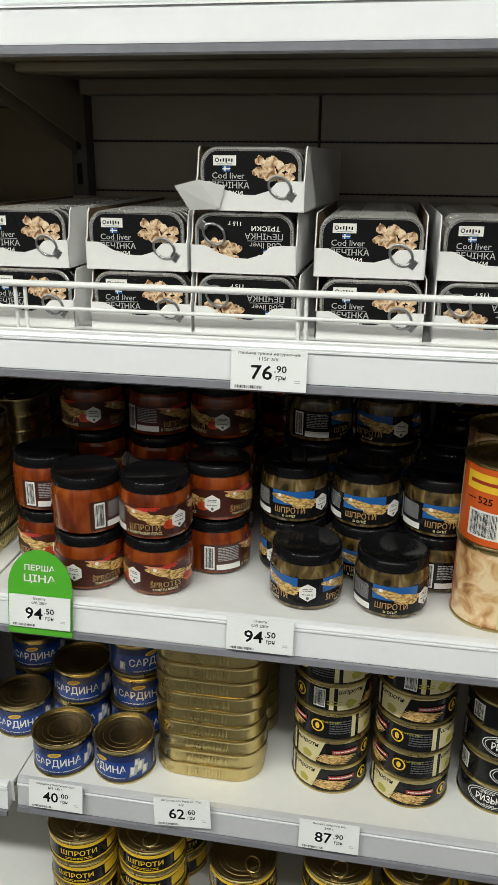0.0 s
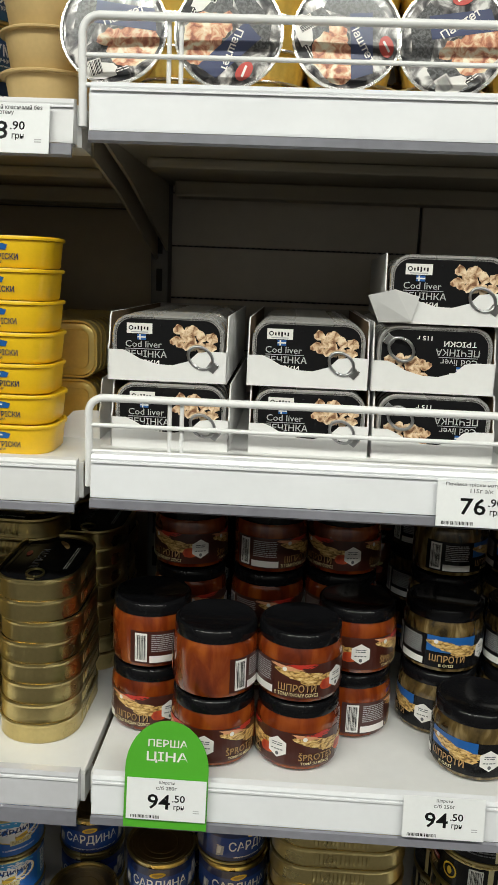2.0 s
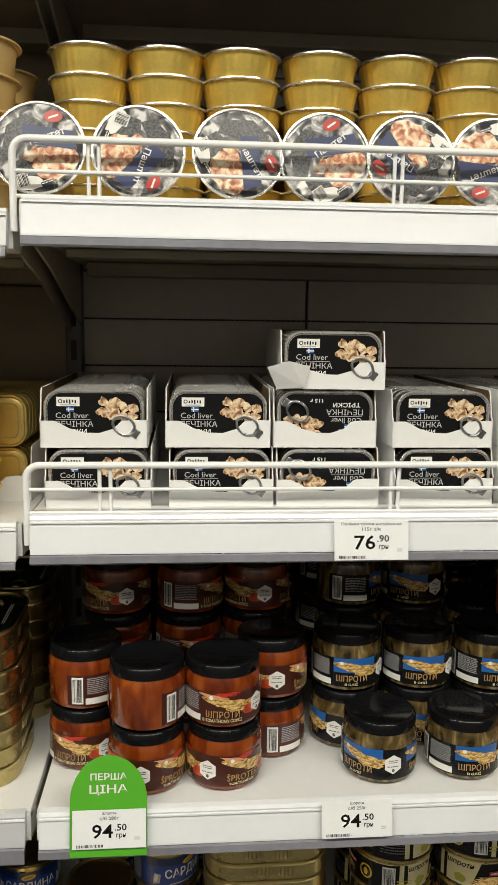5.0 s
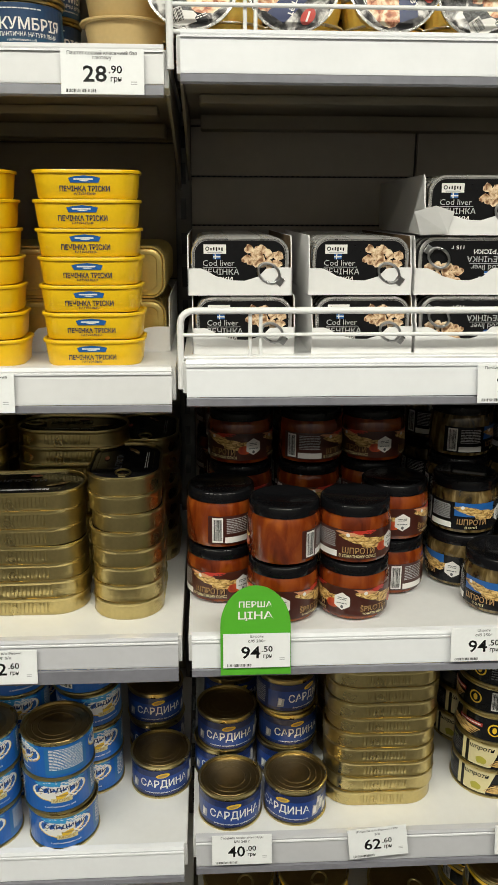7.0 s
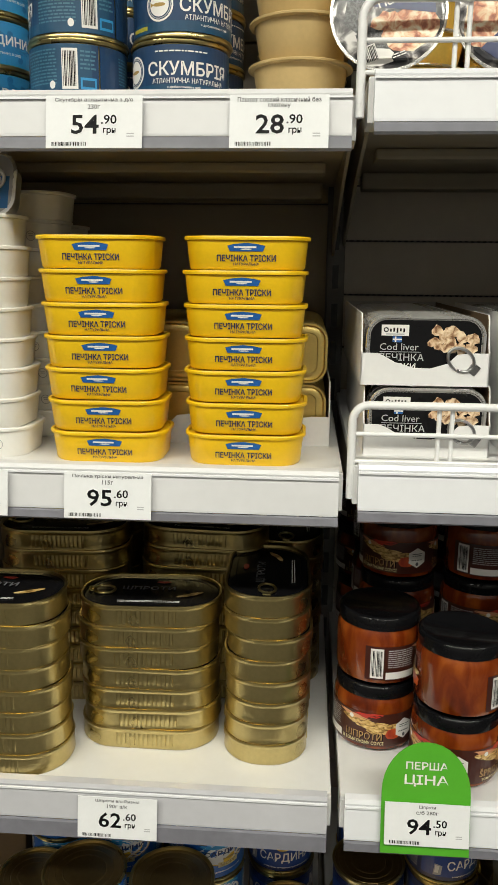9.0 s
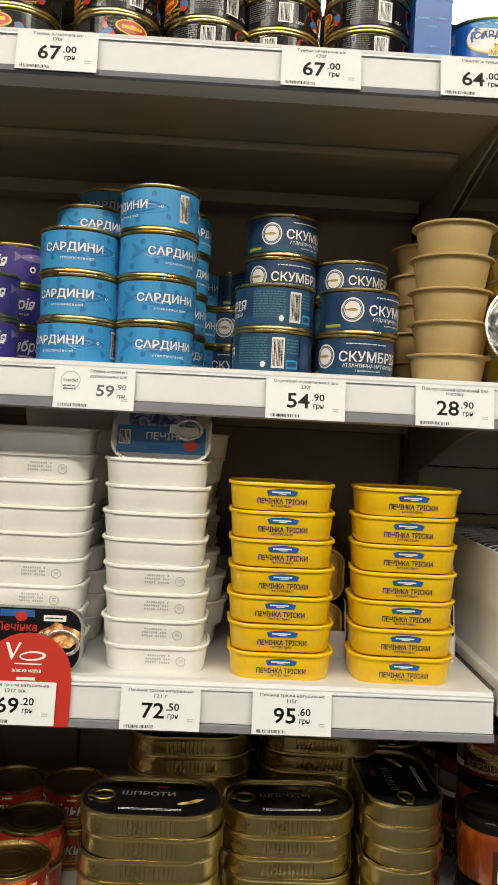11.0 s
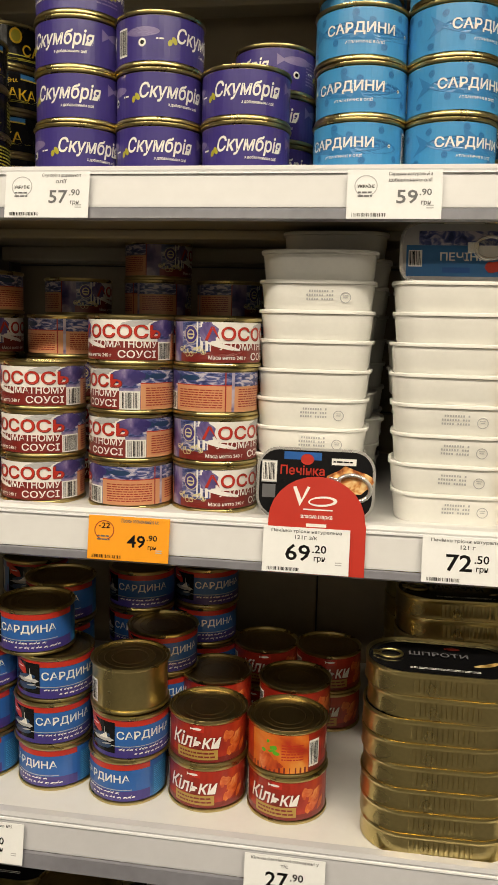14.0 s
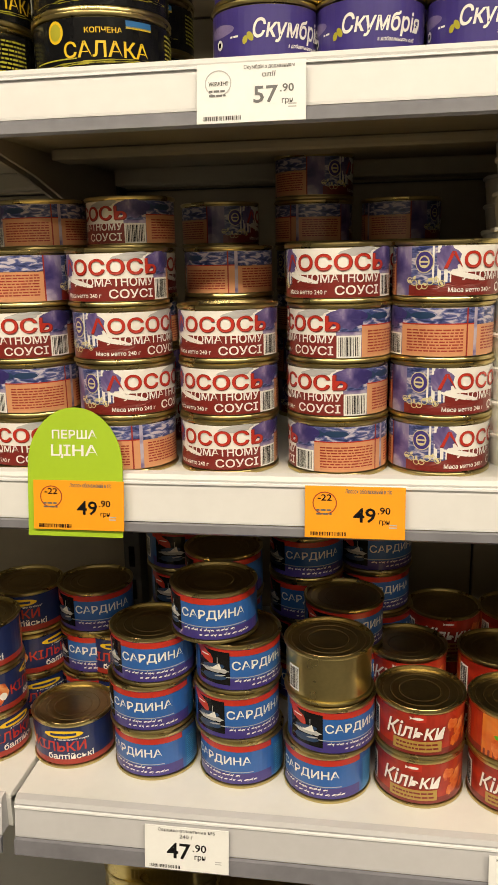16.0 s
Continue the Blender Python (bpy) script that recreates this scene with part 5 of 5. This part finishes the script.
out = [(-0.040, -0.034), (0.046, -0.034), (0.046, 0.010)] + [(0.043 * math.cos(math.pi * k / 14) + 0.002, 0.014 + 0.039 * math.sin(math.pi * k / 14)) for k in range(15)]
n = len(out)
part("card", mesh_of("card", [(u, y, v) for y in (-0.0005, 0.0005) for u, v in out], [tuple(range(n)), tuple(range(2 * n - 1, n - 1, -1))] + [((k + 1) % n, k, n + k, n + (k + 1) % n) for k in range(n)], TAG_RED, smooth=False), red)
p = Print()
p.poly([(-20, 43), (-17, 43.5), (-12, 32), (-13.5, 26)], WHITE, 1).poly([(-13.5, 26), (-12, 32), (-7, 44), (-4.5, 43)], WHITE, 1).disc(7, 31, 13, 4.6, WHITE, 1, 18, 4).disc(6, 31, 10.6, 2.8, TAG_RED, 2, 16, 4).rect(3, 23.4, 26, 1.2, WHITE, 1)
p.text("власна марка", 2, 16.5, 28, 4.0, WHITE, 1).rect(2, 9.5, 18, 2.8, WHITE, 1)
part("print", p.mesh("print", on_front(-0.0007)), red)
red.matrix_basis = pose(-0.929, FRONT - 0.0110, L_MID - 0.009, -9.5, 0, 0)

# a blue and silver tin upside down on the white tubs
top_tin = thing("flat_tin", "pale blue flat tin tilted on a stack of white tubs", "tin can")
part("body", loft("body", [(0.096, 0.054, 0.016, 0), (0.101, 0.059, 0.018, 0.001), (0.101, 0.059, 0.018, 0.014), (0.104, 0.062, 0.019, 0.015), (0.104, 0.062, 0.019, 0.0172), (0.099, 0.057, 0.017, 0.0175)], SILVER), top_tin)
p = Print()
p.poly([(x * 1000, y * 1000) for x, y, _ in ring_of(0.098, 0.056, 0.0165, 0, 6)], PALE, 0, 500)
p.rect(0, 8, 92, 30, C_SKYD, 1).rect(0, -14, 70, 14, SEA, 2).text("ПЕЧІНКА", -8, 4, 48, 8, WHITE, 3, flip=True).disc(-30, 14, 8, 6, C_RED, 3, 12, 0, 0.4).barcode(38, 6, 12, 16, WHITE, 3).rect(2, 17, 24, 5, C_BLUE, 3).disc(-26, -2, 13, 10, WHITE, 2)
part("lid_print", p.mesh("lid_print", lambda u, v, k: (-u, -v, 0.0177 + k)), top_tin)
ring_pull(top_tin, 0.028, 0.004, 0.0195, 1.1, 90)
top_tin.matrix_basis = pose(-0.812, 0.868, L_MID + 8 * 0.0271 + 0.0010 + 0.0205, 70, 0, 0)

# tins on the shelf below
long_tin = oval_tin("long gold sprat tin with a black printed lid in a stack", 13)
plain_tin = oval_tin("long gold tin with ribbed sides in a stack", 13, w=0.154, d=0.090, black=False)
for x, y, n, turn in ((-0.8025, 0.802, 8, 0), (-0.656, 0.858, 7, 1), (-0.531, 0.841, 8, 90), (-0.770, 0.945, 9, 4), (-0.610, 0.965, 9, -3), (-0.517, 1.00, 8, 90), (-0.78, 1.06, 10, 0), (-0.63, 1.08, 10, 0)):
    for k in range(n):
        half = 0.044 if abs(turn) < 45 else 0.074
        long_tin.at(pose(x + shake.uniform(-0.002, 0.002), y + half, L_JAR + k * 0.0228, 0, 0, turn + shake.uniform(-1.5, 1.5)))

sardine = tin_can("blue tin of sardines with a red top band in a stack", art_sardine_red_top(), CAN, 0.049, group="red and blue sardine tins")
for x, y, turns in ((-1.1225, 0.825, (-28, 32)), (-1.2105, 0.839, (-26, 34, 40)), (-1.297, 0.841, (-30, -4, 6)), (-1.387, 0.935, (0, 10, 20)), (-1.11, 0.925, (10, 20, 30)), (-1.155, 0.99, (0, 5, 0, 6)), (-1.24, 0.925, (4, 2, 0, 0)), (-1.08, 1.02, (0, 10, 20, 30)), (-1.30, 1.0, (0, 20, 40, 60))):
    pile(sardine, x, y + CAN, L_JAR, 0.049, turns, 0.003)
sardine.at(pose(-1.232, 0.840 + CAN, L_JAR + 3 * 0.049, 0, 0, 2))
bare = tin_can("plain gold tin without a label on a sardine stack", None, CAN, 0.049)
c = bare.at(pose(-1.1225, 0.829 + CAN, L_JAR + 2 * 0.049, 0, 0, 0))
p = Print()
p.barcode(-34, 20, 14, 24, PAPER, 0)
part("sticker", p.mesh("sticker", on_round(CAN - 0.0016)), c)
kilky = tin_can("red printed tin of sprats in tomato in a stack", art_kilky(), CAN, 0.049, group="red sprat tins")
for x, y, turns in ((-1.037, 0.833, (4, 2)), (-0.9525, 0.828, (0, 128)), (-1.045, 0.922, (10, 0)), (-0.955, 0.92, (0, 20)), (-1.0, 1.02, (0, 20)), (-0.92, 1.02, (0, 20))):
    pile(kilky, x, y + CAN, L_JAR, 0.049, turns)
baltic = tin_can("navy tin of baltic sprats with red lettering", art_baltic(), CAN, 0.049, group="baltic sprat tins")
for x, y, turns in ((-1.386, 0.845, (0,)), (-1.476, 0.84, (60, 100, 10)), (-1.360, 0.935, (10, 0)), (-1.465, 0.925, (30, 60, 0)), (-1.54, 0.85, (0, 40, 80))):
    pile(baltic, x, y + CAN, L_JAR, 0.049, turns)

# jars
red_jar = jar("glass jar of sprats in tomato with a black lid", False)
oil_jar = jar("glass jar of sprats in oil with a black lid", True)
for x, y, turns in ((-0.415, 0.866, (-6, 93)), (-0.3405, 0.812, (-48, 140)), (-0.2535, 0.814, (-72, 12)), (-0.192, 0.879, (104, -40)), (-0.386, 0.965, (20, 40, -20)), (-0.292, 0.965, (0, 30, 60)), (-0.205, 0.972, (30, 20, -30)), (-0.39, 1.06, (0, 20, 40)), (-0.29, 1.06, (10, 20, 0))):
    pile(red_jar, x, y + 0.0434, R_JAR, 0.0745, turns)
for x, y, turns in ((-0.0705, 0.815, (-34,)), (0.032, 0.816, (16,)), (-0.096, 0.893, (-72, 14)), (-0.004, 0.895, (0, 4)), (0.085, 0.886, (90, 14)), (-0.075, 0.985, (0, 20, 70)), (0.014, 0.985, (0, 20, -20)), (0.105, 0.98, (0, 40)), (-0.09, 1.075, (0, 20, 40)), (0.02, 1.075, (0, 20))):
    pile(oil_jar, x, y + 0.0434, R_JAR, 0.0745, turns)
for k in range(13):
    pile(red_jar if k < 4 else oil_jar, -0.405 + 0.089 * k, 1.145 + 0.0434, R_JAR, 0.0745, (40 * k, 70 * k, 110 * k))
for x in (0.20, 0.30, 0.40):
    pile(oil_jar, x, 1.05 + 0.0434, R_JAR, 0.0745, (0, 40, 80))
orange = tin_can("tall orange printed fish tin in a stack", art_big_orange(), 0.0495, 0.098, group="orange tins")
for x, y, turns in ((0.150, 0.815, (52, -38)), (0.165, 0.925, (0, 40)), (0.255, 0.815, (20, 0))):
    pile(orange, x, y + 0.0495, R_JAR, 0.098, turns)

# trays of cod liver tins
liver = liver_tin()
tray = display_box("white cardboard tray full of cod liver tins")


def fill_tray(m, flipped=False, n=15):
    tray.at(m)
    for k in range(n):
        q = m @ pose(shake.uniform(-0.0006, 0.0006), 0.0022 + k * 0.0190, 0.0016)
        if flipped:
            q = q @ pose(0, 0, 0.060, 0, 180, 0)
        liver.at(q)


for x, y, flips in ((-0.390, 0.836, (0, 0)), (-0.259, 0.838, (0, 0)), (-0.143, 0.838, (1, 1)), (-0.0125, 0.838, (0, 0)), (0.108, 0.838, (1, 0)), (0.235, 0.83, (0, 0))):
    for lvl, fl in enumerate(flips):
        fill_tray(pose(x - 0.004 * lvl * (1 if x < 0 else 0), y + 0.004 * lvl, R_MID + 0.0635 * lvl, 0, 0, shake.uniform(-1.2, 1.2)), fl)
fill_tray(pose(-0.1405, 0.840, R_MID + 0.127, 0, 0, -3), False, 13)
flap = thing("torn_flap", "torn white cardboard flap hanging from a tray", "cardboard")
part("sheet", mesh_of("sheet", [(0, 0, 0), (0.030, 0.004, 0.002), (0.036, 0.004, 0.024), (0.012, -0.010, 0.030), (-0.012, -0.014, 0.024), (0, 0.0012, 0), (0.030, 0.0052, 0.002), (0.036, 0.0052, 0.024), (0.012, -0.0088, 0.030), (-0.012, -0.0128, 0.024)], [(0, 1, 2, 3, 4), (9, 8, 7, 6, 5), (0, 5, 6, 1), (1, 6, 7, 2), (2, 7, 8, 3), (3, 8, 9, 4), (4, 9, 5, 0)], CARD_WHITE, smooth=False), flap)
flap.matrix_basis = pose(-0.2015, 0.834, R_MID + 0.1272)

# lower right shelf
serif = tin_can("dark blue tin of sardines with white lettering", art_sardine_serif(), 0.0435, 0.0535, group="dark blue sardine tins")
for x, y, turns in ((-0.408, 0.827, (8,)), (-0.315, 0.830, (-24,)), (-0.410, 0.916, (0, 6)), (-0.320, 0.920, (10, 14, 50)), (-0.40, 1.006, (0, 20)), (-0.31, 1.01, (0, 20, 80))):
    pile(serif, x, y + 0.0435, R_LOW, 0.0535, turns, 0.003)
for k in range(10):
    plain_tin.at(pose(-0.198 + shake.uniform(-0.002, 0.002), 0.864 + 0.044, R_LOW + k * 0.0232, 0, 0, shake.uniform(-1, 1)))
    plain_tin.at(pose(-0.193, 0.960 + 0.044, R_LOW + k * 0.0232))
sprats = tin_can("black and cream tin of sprats in a tall stack", art_sprats_black(), 0.0530, 0.0435, group="black sprat tins")
for x, y, turns in ((-0.031, 0.866, (8, 10, 110, -100, 80)), (0.079, 0.862, (0, 110, 104, 8, -100)), (-0.028, 0.980, (0, 20, 40, 60, 80)), (0.083, 0.980, (0, 20, 40, 60, 80))):
    pile(sprats, x, y + 0.0530, R_LOW, 0.0435, turns)
riga = tin_can("black tin of sprats with white lettering and a ring pull", art_riga_round(), 0.0515, 0.0425, group="black riga sprat tins", ring=True)
for x, y, turns in ((0.195, 0.870, (-20, 10, 0, 30)), (0.305, 0.870, (0, 10, 0, 30))):
    pile(riga, x, y + 0.0515, R_LOW, 0.0425, turns)

# lower left shelf
sea = tin_can("bright blue tall tin of sardines", art_sardines_sea(), CAN, 0.062, group="bright blue sardine tins")
for x, y, turns in ((-0.798, 0.835, (60, 10)), (-0.79, 0.925, (0, 20, 6)), (-0.70, 1.0, (0, 20, 30))):
    pile(sea, x, y + 0.020 + CAN, L_LOW, 0.062, turns, 0.003)
low_art = art_sardines_sea()
low_art.v = [(u * 1.11, v * 0.85, layer) for u, v, layer in low_art.v]
low_sea = tin_can("bright blue low tin of sardines in a stack", low_art, 0.0465, 0.0545, group="low bright blue sardine tins")
for x, y, turns in ((-0.630, 0.796, (10, 14, -64)), (-0.729, 0.798, (0, 30, 20)), (-0.605, 0.892, (0, 20, 40, 60)), (-0.705, 0.894, (0, 40, 10, 30))):
    pile(low_sea, x, y + 0.020 + 0.0465, L_LOW, 0.0545, turns, 0.003)
for x, y, turns in ((-0.505, 0.885, (8,)), (-0.515, 0.975, (0, 10))):
    pile(serif, x, y + 0.020 + 0.0435, L_LOW, 0.0535, turns)
for x, y, turns in ((-1.190, 0.815, (10, 0, 6, 14)), (-1.080, 0.832, (6, 0, 10)), (-1.185, 0.925, (0, 10, 20, 0)), (-1.075, 0.940, (0, 10, 20, 0))):
    pile(riga, x, y + 0.020 + 0.0515, L_LOW, 0.0425, turns)
flat = thing("tin_can", "flat tin with a blue and black printed lid and ring pull", "tin can")
part("body", can_body(0.0515, 0.031), flat)
part("lid", can_lid(0.0515, 0.031, BLACK_LID), flat, "printed lid")
p = Print()
p.disc(0, 0, 44, 44, INK, 0, 30).disc(0, 14, 40, 22, SEA, 1, 24).text("ШПРОТИ", 0, -16, 44, 8, C_YELLOW, 3).text("В ОЛІЇ", 0, -28, 18, 4, C_YELLOW, 3).disc(0, 2, 42, 7, PALE, 2, 22, 3, 0.3).rect(0, 3, 58, 4, C_NAVY, 3).fish(0, -5, 10, C_YELLOW, 4).disc(22, -5, 4, 4, C_YELLOW, 4, 12)
part("lid_print", p.mesh("lid_print", lambda u, v, k: (u, v, 0.0282 + k)), flat)
ring_pull(flat, 0, 0.026, 0.0305, 1.0, 0, "gold ring pull", False, GOLD)
flats = Kind(flat)
pile(flats, -0.952, 0.895, L_LOW, 0.0315, (0, -4))
for k in range(5):
    long_tin.at(pose(-1.325, 0.832 + 0.044, L_LOW + k * 0.0228, 0, 0, 0))
    long_tin.at(pose(-1.33, 0.95 + 0.044, L_LOW + k * 0.0228, 0, 0, 0))
carton = thing("cardboard_box", "brown cardboard box at the back of a low shelf", "box")
part("box_body", bevel_box("box_body", -0.083, 0.083, -0.05, 0.05, 0, 0.235, KRAFT, 0.002), carton)
part("tape", bevel_box("tape", -0.082, 0.082, -0.02, 0.02, 0.2353, 0.2358, C_TAN, 0), carton, "brown packing tape")
carton.location = (-0.937, 1.070, L_LOW)

# bottom shelves
yellow = tin_can("black and yellow tin of sprats on the lowest shelf", art_sprats_yellow(), 0.0515, 0.043, group="black and yellow sprat tins", ring=True)
for x, y, turns in ((-0.395, 0.815, (0, 40, 0, 10)), (-0.285, 0.815, (0, 20, 0, 0)), (-0.150, 0.83, (0, 20, 40)), (-0.010, 0.815, (0, 20, 40, 0)), (0.10, 0.83, (0, 20, 0, 0)), (-0.39, 0.925, (0, 20, 40, 80)), (-0.28, 0.925, (0, 20, 40, 10)), (-0.01, 0.925, (0, 20, 40, 60)), (0.21, 0.83, (0, 10, 20, 30))):
    pile(yellow, x, y + 0.020 + 0.0515, R_BASE, 0.043, turns)

# blue box and gold tin on the top left shelf
blue_box = thing("carton", "blue printed carton standing on the top shelf", "box")
part("body", bevel_box("body", -0.019, 0.019, 0, 0.16, 0, 0.098, C_BRIGHT, 0.0015), blue_box)
p = Print()
for k in range(9):
    p.fish(-9 + 9 * (k % 3), 16 + 28 * (k // 3) + 8 * (k % 2), 5, C_SKY, 1)
part("print", p.mesh("print", on_front(-0.0003)), blue_box)
p = Print()
for k in range(24):
    p.fish(-66 + 25 * (k % 6) + 10 * (k // 6 % 2), 12 + 23 * (k // 6), 8, C_SKY, 1, 1)
part("side_print", p.mesh("side_print", lambda u, v, k: (-0.0193 - k, 0.08 - u, v)), blue_box)
blue_box.location = (-0.556, 0.822, L_HIGH)
fish_cup = tin_can("blue and gold printed tin on the top shelf", art_sardines_sea(), 0.045, 0.062)
fish_cup.at(pose(-0.487, 0.87, L_HIGH, 0, 0, 0))

# price tags
RF = FRONT - 0.008
for x, z, f, price, cents, heading in (
    (-0.108, R_MID, RF, "76", "90", ("Печінка тріски натуральна", "115г з/к")),
    (-0.3775, R_JAR, RF - 0.0012, "94", "50", ("Шпроти", "с/б 280г")),
    (-0.1125, R_JAR, RF, "94", "50", ("Шпроти", "с/б 250г")),
    (-0.393, R_LOW, RF + 0.026, "40", "00", ("Сардина атлантична НДО", "№5 240 г")),
    (-0.0225, R_LOW, RF + 0.026, "87", "90", ("Великі шпроти в/о", "240 г")),
    (-0.5245, L_TOP, FRONT, "28", "90", ("Паштет соєвий класичний без", "глютену")),
    (-0.670, L_TOP, FRONT, "54", "90", ("Скумбрія атлантична з д/о", "230г")),
    (-0.668, L_MID, FRONT, "95", "60", ("Печінка тріски натуральна", "115г")),
    (-0.7955, L_MID, FRONT, "72", "50", ("Печінка тріски натуральна", "121 г")),
    (-0.935, L_MID, FRONT, "69", "20", ("Печінка тріски натуральна", "121г з/к")),
    (-0.668, L_JAR, FRONT, "62", "60", ("Шпроти в/о Ризькі", "190г з/к")),
    (-0.9445, L_JAR, FRONT, "27", "90", ("Кільки балтійські обжарені у", "т/с")),
    (-1.2445, L_JAR, FRONT, "47", "90", ("Сардина атлантична №5", "240 г")),
    (-0.923, L_HIGH, FRONT, "67", "00", ("Тунець шматочки в/с", "170г")),
    (-0.671, L_HIGH, FRONT, "67", "00", ("Тунець шматочки в/с", "170г")),
    (-0.517, L_HIGH, FRONT, "64", "00", ("Паштет з тунця",))):
    price_tag(x, TAG_TOP[z], price, cents, heading, f=f)
price_tag(-0.218, TAG_TOP[R_LOW] + 0.004, "62", "60", ("Шпроти в/о Ризькі 170г", "з/к"), f=RF + 0.026, turn=-5)
# Grey digits on these two: glare over the print is put into the ink.
price_tag(-0.873, TAG_TOP[L_TOP], "59", "90", ("Сардини натуральні з", "добавленням олії"), wide=16, ink=GREY_INK)
price_tag(-1.1725, TAG_TOP[L_TOP], "57", "90", ("Скумбрія з додаванням", "олії"), wide=16, ink=GREY_INK)
price_tag(-1.098, TAG_TOP[L_MID], "49", "90", ("Лосось обсмажений в т/с",), card=TAG_ORANGE, kind_of="orange discount", wide=13)
price_tag(-1.321, TAG_TOP[L_MID], "49", "90", ("Лосось обсмажений в т/с",), card=TAG_ORANGE, kind_of="orange discount", wide=13, f=FRONT - 0.0012)
round_talker(-0.3785, R_JAR + 0.003, TAG_GREEN, "green rounded first price card behind a price tag", RF)
round_talker(-1.325, L_MID - 0.004, TAG_LIME, "lime green rounded first price card behind an orange tag")
